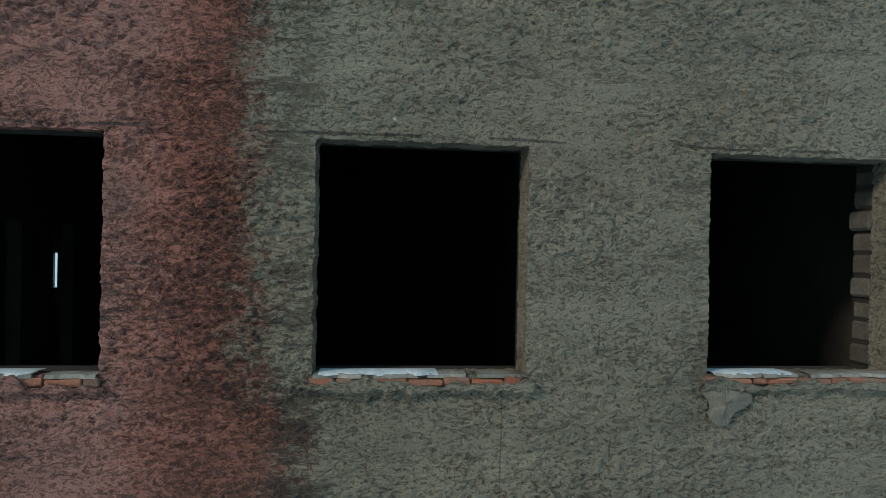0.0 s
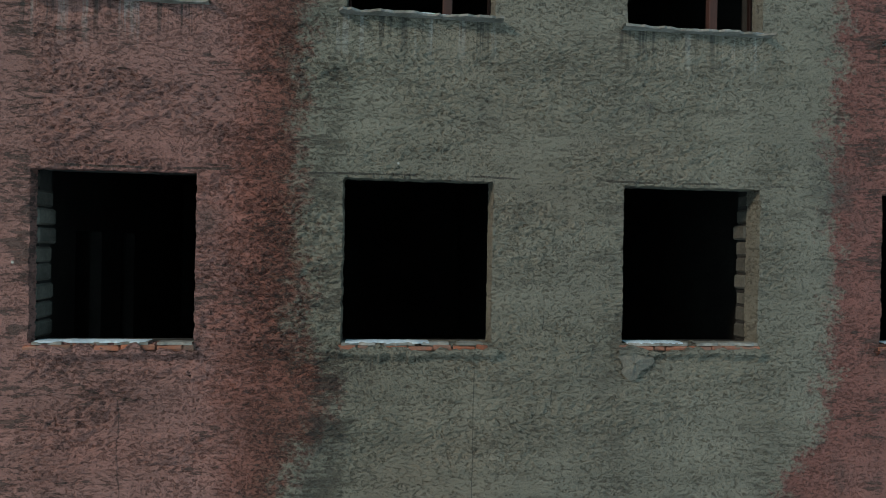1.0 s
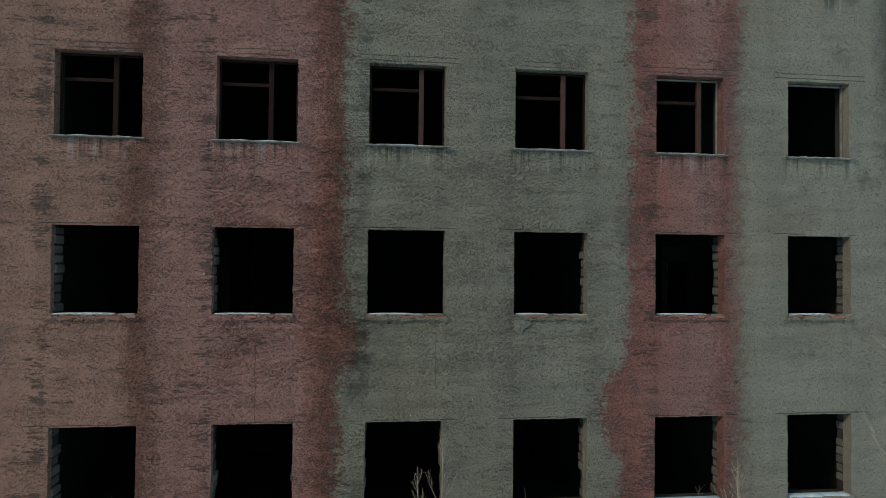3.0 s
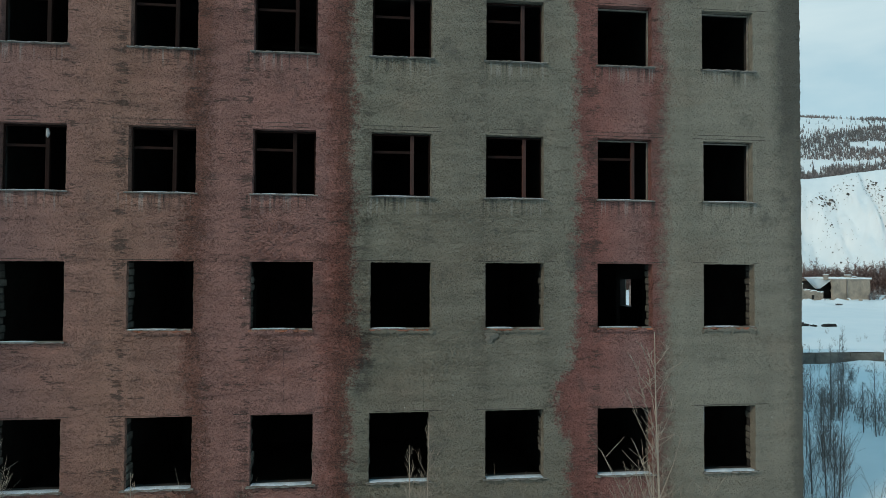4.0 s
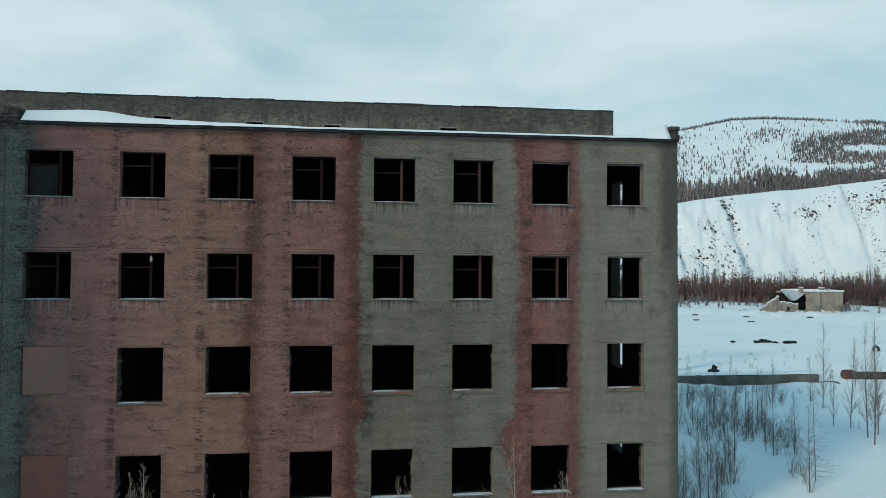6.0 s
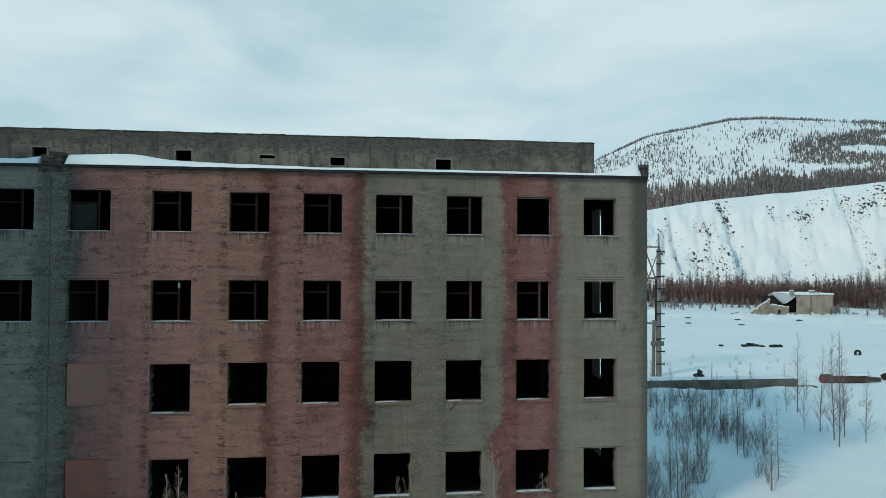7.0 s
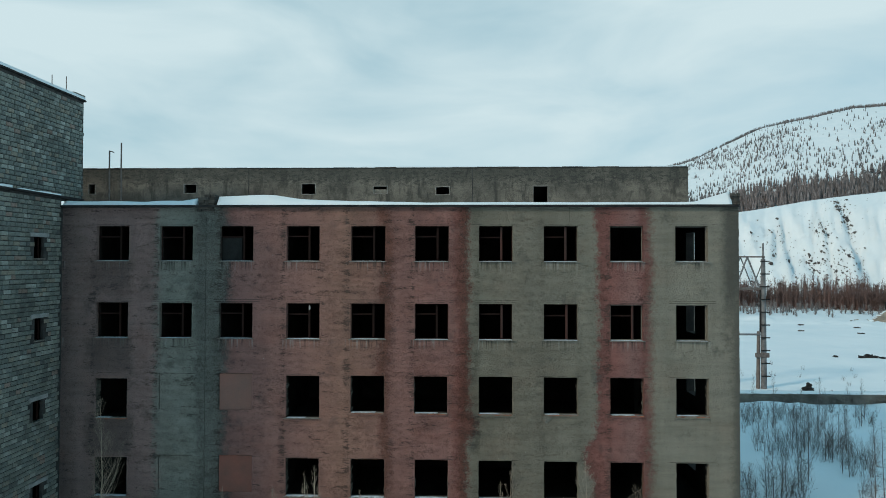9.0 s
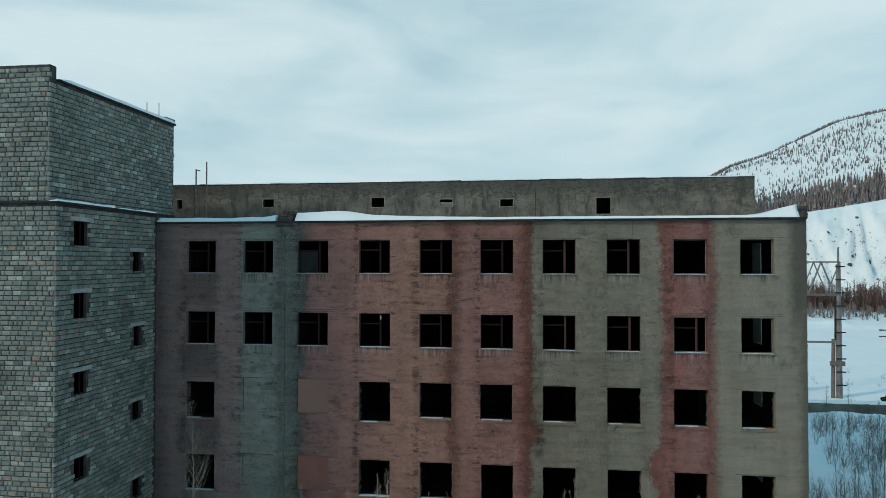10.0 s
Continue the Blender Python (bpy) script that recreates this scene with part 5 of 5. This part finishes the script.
def duct():
    """Concrete-boxed heating main lying across the field, its end broken off."""
    run = tagged(new("heating_duct"), "long low concrete heating duct half buried in snow", "duct")
    dr = random.Random(8)
    x = 16.0
    while x < 38.8:
        ln = min(2.95, 39.5 - x)
        d = dr.uniform(-0.03, 0.03)
        bm = box(bmesh.new(), x + 0.012, x + ln - 0.012, 34.7 + d, 36.1 + d, -0.5, 0.93 + dr.uniform(-0.06, 0.04))
        bmesh.ops.subdivide_edges(bm, edges=bm.edges, cuts=5, use_grid_fill=True)
        for v in bm.verts:
            worn = 0.05 + 0.14 * max(0.0, float(vnoise(np.array([v.co.x * 1.3]), np.array([v.co.z * 2.0 + v.co.y]), 88, 2)[0]) - 0.45)
            v.co += Vector((0, dr.uniform(-1, 1), dr.uniform(-1, 0.3) if v.co.z > 0.75 else dr.uniform(-0.5, 0.5))) * worn
        part("box_section", bm, DUCT, run)
        x += ln
    part("broken_section", box(bmesh.new(), 39.55, 41.6, 34.5, 35.4, -0.5, 0.22, 0.2), DUCT, run)
    tagged(drift("duct_snow", 16.0, 39.4, 34.95, 36.2, 0.93, lambda x, y: 0.03 + 0.08 * vnoise(x * 0.8, y, 85, 3), step=0.2), "snow lying on the duct", "snow", kind="stuff")


DUCT = surface("stained_duct_concrete", (0.075, 0.07, 0.06), (0.18, 0.168, 0.145), 0.6, 0.95, 0.5, 14)
duct()


def scrap(name, cx, cy, size, mat, label, category, seed, flat=0.5, tilt=0.0):
    """A crumpled slab or shell of scrap, bedded in snow."""
    sr = random.Random(seed)
    bm = bmesh.new()
    bmesh.ops.create_cube(bm, size=1.0)
    bmesh.ops.subdivide_edges(bm, edges=bm.edges, cuts=3, use_grid_fill=True)
    for v in bm.verts:
        v.co = Vector((v.co.x * size[0], v.co.y * size[1], v.co.z * size[2])) + Vector((sr.uniform(-1, 1), sr.uniform(-1, 1), sr.uniform(-1, 1))) * min(size) * 0.22
    bmesh.ops.rotate(bm, verts=bm.verts, matrix=Matrix.Rotation(radians(tilt), 3, "Y"))
    bmesh.ops.translate(bm, verts=bm.verts, vec=(cx, cy, hz(cx, cy) + size[2] * 0.3))
    return tagged(part(name, bm, mat), label, category)


hull = tagged(new("rusted_hull"), "crumpled rust-red steel hull half buried in snow", "wreck")
zh = hz(46.5, 37)
bm = bmesh.new()
rows = []
for i in range(9):
    t = i / 8
    wdt = 0.6 * math.sin(math.pi * min(1, 0.18 + t * 0.75)) + 0.1
    rows.append([bm.verts.new((43.6 + 6.2 * t, 37 + wdt * math.cos(a), zh + 0.1 + 0.7 * math.sin(a) * (1 - 0.55 * t) + 0.05 * math.sin(i * 2.3))) for a in (math.pi * k / 6 for k in range(7))])
for i in range(8):
    for k in range(6):
        bm.faces.new((rows[i][k], rows[i + 1][k], rows[i + 1][k + 1], rows[i][k + 1]))
bm.faces.new(rows[0])
bm.faces.new(rows[-1][::-1])
bmesh.ops.recalc_face_normals(bm, faces=bm.faces)
part("shell", bm, RUST, hull)
part("bow_plate", box(bmesh.new(), 43.45, 43.8, 36.5, 37.1, zh - 0.1, zh + 0.6, 0.06), surface("red_paint", (0.16, 0.045, 0.04), (0.09, 0.035, 0.03), 3, 0.8, 0.4, 20), hull, "faded red end plate")
tagged(drift("hull_snow", 44.6, 48.6, 36.6, 37.7, zh + 0.66, lambda x, y: 0.05 + 0.18 * vnoise(x, y, 86, 2), step=0.2), "snow lying on the hull", "snow", kind="stuff")
scrap("scrap_metal", 51.5, 37.5, (1.6, 0.8, 0.5), TAR, "dark twisted sheet metal in the snow", "scrap", 2, tilt=15)
scrap("scrap_metal", 54.0, 38.5, (1.4, 0.9, 0.5), TAR, "dark twisted sheet metal in the snow", "scrap", 3, tilt=-12)
for k, (x, y, a, b) in enumerate(((50.6, 61.8, 0.6, 0.3), (51.6, 62.0, 0.8, 0.5), (52.4, 62.2, 0.7, 0.3), (53.1, 61.6, 0.5, 0.25), (54.4, 61.0, 0.9, 0.35), (55.3, 61.2, 0.6, 0.3), (47.6, 62.5, 0.4, 0.2))):
    scrap("timber_scrap", x, y, (a, 0.6, b), TAR, "dark charred timber lying on the snow", "scrap", 10 + k, tilt=8 - 4 * k)
for k, (x, y) in enumerate(((62, 100), (70, 96), (74, 104), (66, 88), (80, 92), (58, 92))):
    scrap("rubble", x, y, (0.9, 0.6, 0.2), ROCK, "low dark rubble poking through the snow", "rubble", 40 + k)
scrap("rubble", 33.2, 36.6, (1.1, 0.8, 0.8), CONCRETE, "broken concrete lump behind the duct", "rubble", 60, tilt=20)
scrap("rubble", 33.6, 42.0, (0.4, 0.3, 0.7), TAR, "dark upright scrap in the snow", "scrap", 61, tilt=25)
scrap("rubble", 33.0, 41.0, (1.0, 0.4, 0.35), TAR, "dark scrap in the snow", "scrap", 62)
scrap("rubble", 45.0, 27.0, (0.8, 0.5, 0.45), CONCRETE, "grey stone in the snow", "rubble", 63)
bm = bmesh.new()
ring = [[bm.verts.new((60.4 + (0.33 + 0.14 * math.cos(b)) * math.cos(a), 53 + 0.15 * math.sin(b), hz(60.4, 53) + 0.22 + (0.33 + 0.14 * math.cos(b)) * math.sin(a))) for b in (2 * math.pi * j / 8 for j in range(8))] for a in (2 * math.pi * i / 20 for i in range(20))]
for i in range(20):
    for j in range(8):
        bm.faces.new((ring[i][j], ring[(i + 1) % 20][j], ring[(i + 1) % 20][(j + 1) % 8], ring[i][(j + 1) % 8]))
tagged(part("tyre", bm, TAR, smooth=True), "old black truck tyre standing half sunk in snow", "tyre")

# ---- bare trees and brush ----
def bare_tree(name, x, y, h, seed, mat, label, group, style="birch", lean=0.0):
    """Tapered stem with rising limbs and twigs; a larch has short level whorls."""
    tr = random.Random(seed)
    tree = tagged(new(name), label, "tree", group)
    z0 = hz(x, y) - 0.15
    stem, limbs = bmesh.new(), bmesh.new()
    n = 8
    pts = [Vector((0, 0, 0))]
    drift_x, drift_y = tr.uniform(-0.03, 0.03) + lean, tr.uniform(-0.03, 0.03)
    for i in range(n):
        pts.append(pts[-1] + Vector((drift_x + tr.uniform(-0.03, 0.03), drift_y + tr.uniform(-0.03, 0.03), 1.0)) * (h / n))
    r0 = 0.0048 * h + 0.003
    rings = [[stem.verts.new(p + Vector((math.cos(a), math.sin(a), 0)) * (r0 * (1 - i / n) + 0.004)) for a in (2 * math.pi * j / 6 for j in range(6))] for i, p in enumerate(pts)]
    for i in range(n):
        for j in range(6):
            stem.faces.new((rings[i][j], rings[i][(j + 1) % 6], rings[i + 1][(j + 1) % 6], rings[i + 1][j]))
    stem.faces.new(rings[-1])

    def at(t):
        i = min(n - 1, int(t * n))
        return pts[i].lerp(pts[i + 1], t * n - i)

    count = int(h * {"larch": 18, "birch": 10, "whip": 7}[style]) + 4
    for k in range(count):
        t = (k + tr.random()) / count * (0.9 if style == "larch" else 0.84) + (0.08 if style == "larch" else 0.12)
        a = tr.uniform(0, 2 * math.pi)
        if style == "larch":
            ln, up = (1.06 - t) * h * 0.23 + 0.05, tr.uniform(-0.3, 0.05)
        elif style == "whip":
            ln, up = (1.08 - t) * h * 0.45 * tr.uniform(0.5, 1.0), tr.uniform(1.0, 2.4)
        else:
            ln, up = (1.05 - t) * h * 0.27 * tr.uniform(0.5, 1.0) + 0.12, tr.uniform(0.5, 2.0)
        d = Vector((math.cos(a), math.sin(a), up)).normalized()
        p0 = at(min(t, 0.99))
        p1 = p0 + d * ln * 0.55
        p2 = p1 + (d + Vector((0, 0, 0.35))).normalized() * ln * 0.45
        rr = max(0.004, r0 * (1 - t) * 0.45)
        tube(limbs, p0, p1, rr, rr * 0.7, 3)
        tube(limbs, p1, p2, rr * 0.7, 0.0025, 3)
        for m in range(3 if style == "larch" else 6):
            s0 = p0.lerp(p2, tr.uniform(0.3, 0.95))
            e = Vector((tr.uniform(-1, 1), tr.uniform(-1, 1), tr.uniform(-0.1, 0.4) if style == "larch" else tr.uniform(0.4, 1.4))).normalized()
            tube(limbs, s0, s0 + e * ln * tr.uniform(0.15, 0.4), max(0.0028, rr * 0.35), 0.0018, 3)
    part("trunk", stem, mat, tree)
    tagged(part("crown", limbs, mat, tree), kind="stuff")
    tree.location = (x, y, z0)
    return tree


def brush(name, spots, mat, label, seed, tall=(0.5, 1.5)):
    """Uncountable thin stems of bare scrub."""
    sr = random.Random(seed)
    bm = bmesh.new()
    for x, y in spots:
        z = hz(x, y) - 0.1
        for k in range(sr.randint(5, 11)):
            a, ln = sr.uniform(0, 2 * math.pi), sr.uniform(*tall)
            p0 = Vector((x + sr.uniform(-0.15, 0.15), y + sr.uniform(-0.15, 0.15), z))
            p1 = p0 + Vector((math.cos(a) * 0.16 * ln, math.sin(a) * 0.16 * ln, ln * 0.6))
            p2 = p1 + Vector((math.cos(a) * 0.2 * ln, math.sin(a) * 0.2 * ln, ln * 0.45))
            tube(bm, p0, p1, 0.006, 0.0045, 3)
            tube(bm, p1, p2, 0.0045, 0.002, 3)
            for m in range(5):
                s0 = p0.lerp(p2, sr.uniform(0.3, 0.95))
                tube(bm, s0, s0 + Vector((sr.uniform(-1, 1), sr.uniform(-1, 1), sr.uniform(0.5, 1.2))) * 0.2 * ln, 0.003, 0.0015, 3)
    return tagged(part(name, bm, mat), label, "shrubs", kind="stuff")


tr = random.Random(12)
bare_tree("larch", 21.4, 10.5, 4.6, 1, BARK, "young bare larch with short level branches in snow", "larches", "larch")
bare_tree("larch", 25.3, 21.0, 3.0, 2, BARK, "young bare larch with short level branches in snow", "larches", "larch")
for k, (x, y, h) in enumerate(((33.2, 25.8, 6.6), (32.6, 26.3, 4.0), (31.0, 20.2, 6.2), (29.5, 16.4, 7.6), (30.4, 18.0, 7.4), (31.6, 18.6, 6.6), (32.2, 17.4, 5.0), (30.2, 20.8, 4.0), (42.0, 33.5, 4.0), (37.0, 30.0, 2.6))):
    bare_tree("birch", x, y, h, 20 + k, BARK, "slender bare birch standing in the snow", "birches beside the duct")
k = 0
def clump(x, y):
    return float(vnoise(np.array([x / 2.6]), np.array([y / 3.4]), 77, 2)[0])


while k < 62:
    y = tr.uniform(7, 31)
    x = tr.uniform(13.0 + 0.42 * (y - 8), 19.5 + 0.62 * (y - 8))
    if clump(x, y) < 0.48:
        continue
    k += 1
    bare_tree("sapling", x, y, tr.uniform(1.5, 4.4), 100 + k, BARK, "thin bare sapling in a thicket on the snow", "thicket of saplings")
spots = []
while len(spots) < 240:
    y = tr.uniform(6, 32)
    x = tr.uniform(12.5 + 0.42 * (y - 8), 19.5 + 0.60 * (y - 8))
    if clump(x, y) > 0.5:
        spots.append((x, y))
brush("thicket", spots, BARK, "tangle of bare grey-brown brush in deep snow", 5)
brush("grass_tufts", [(tr.uniform(20, 50), tr.uniform(14, 60)) for _ in range(70)], BARK, "dry stalks poking through the snow", 6, (0.25, 0.7))
# pale saplings before the facade
for k, (x, y, h) in enumerate(((2.95, -5.0, 6.9), (0.6, 2.9, 3.5), (0.95, 3.2, 3.9), (-6.9, 0.2, 5.0), (-7.5, 0.9, 4.6), (-9.3, 2.4, 3.4), (-5.6, 3.3, 3.0), (6.2, 2.6, 3.6), (6.6, 3.1, 3.2), (-17.3, 3.4, 7.0), (-15.2, 2.8, 3.2), (-11.8, 3.2, 3.0), (-10.7, 2.6, 2.8), (-13.9, 3.0, 2.6))):
    bare_tree("sapling", x, y, h, 200 + k, PALEBARK, "pale bare sapling growing before the facade", "saplings before the facade", "whip")
brush("facade_scrub", [(tr.uniform(-19, 9), tr.uniform(2.0, 4.3)) for _ in range(90)], PALEBARK, "thin bare scrub along the foot of the facade", 9, (0.8, 2.4))
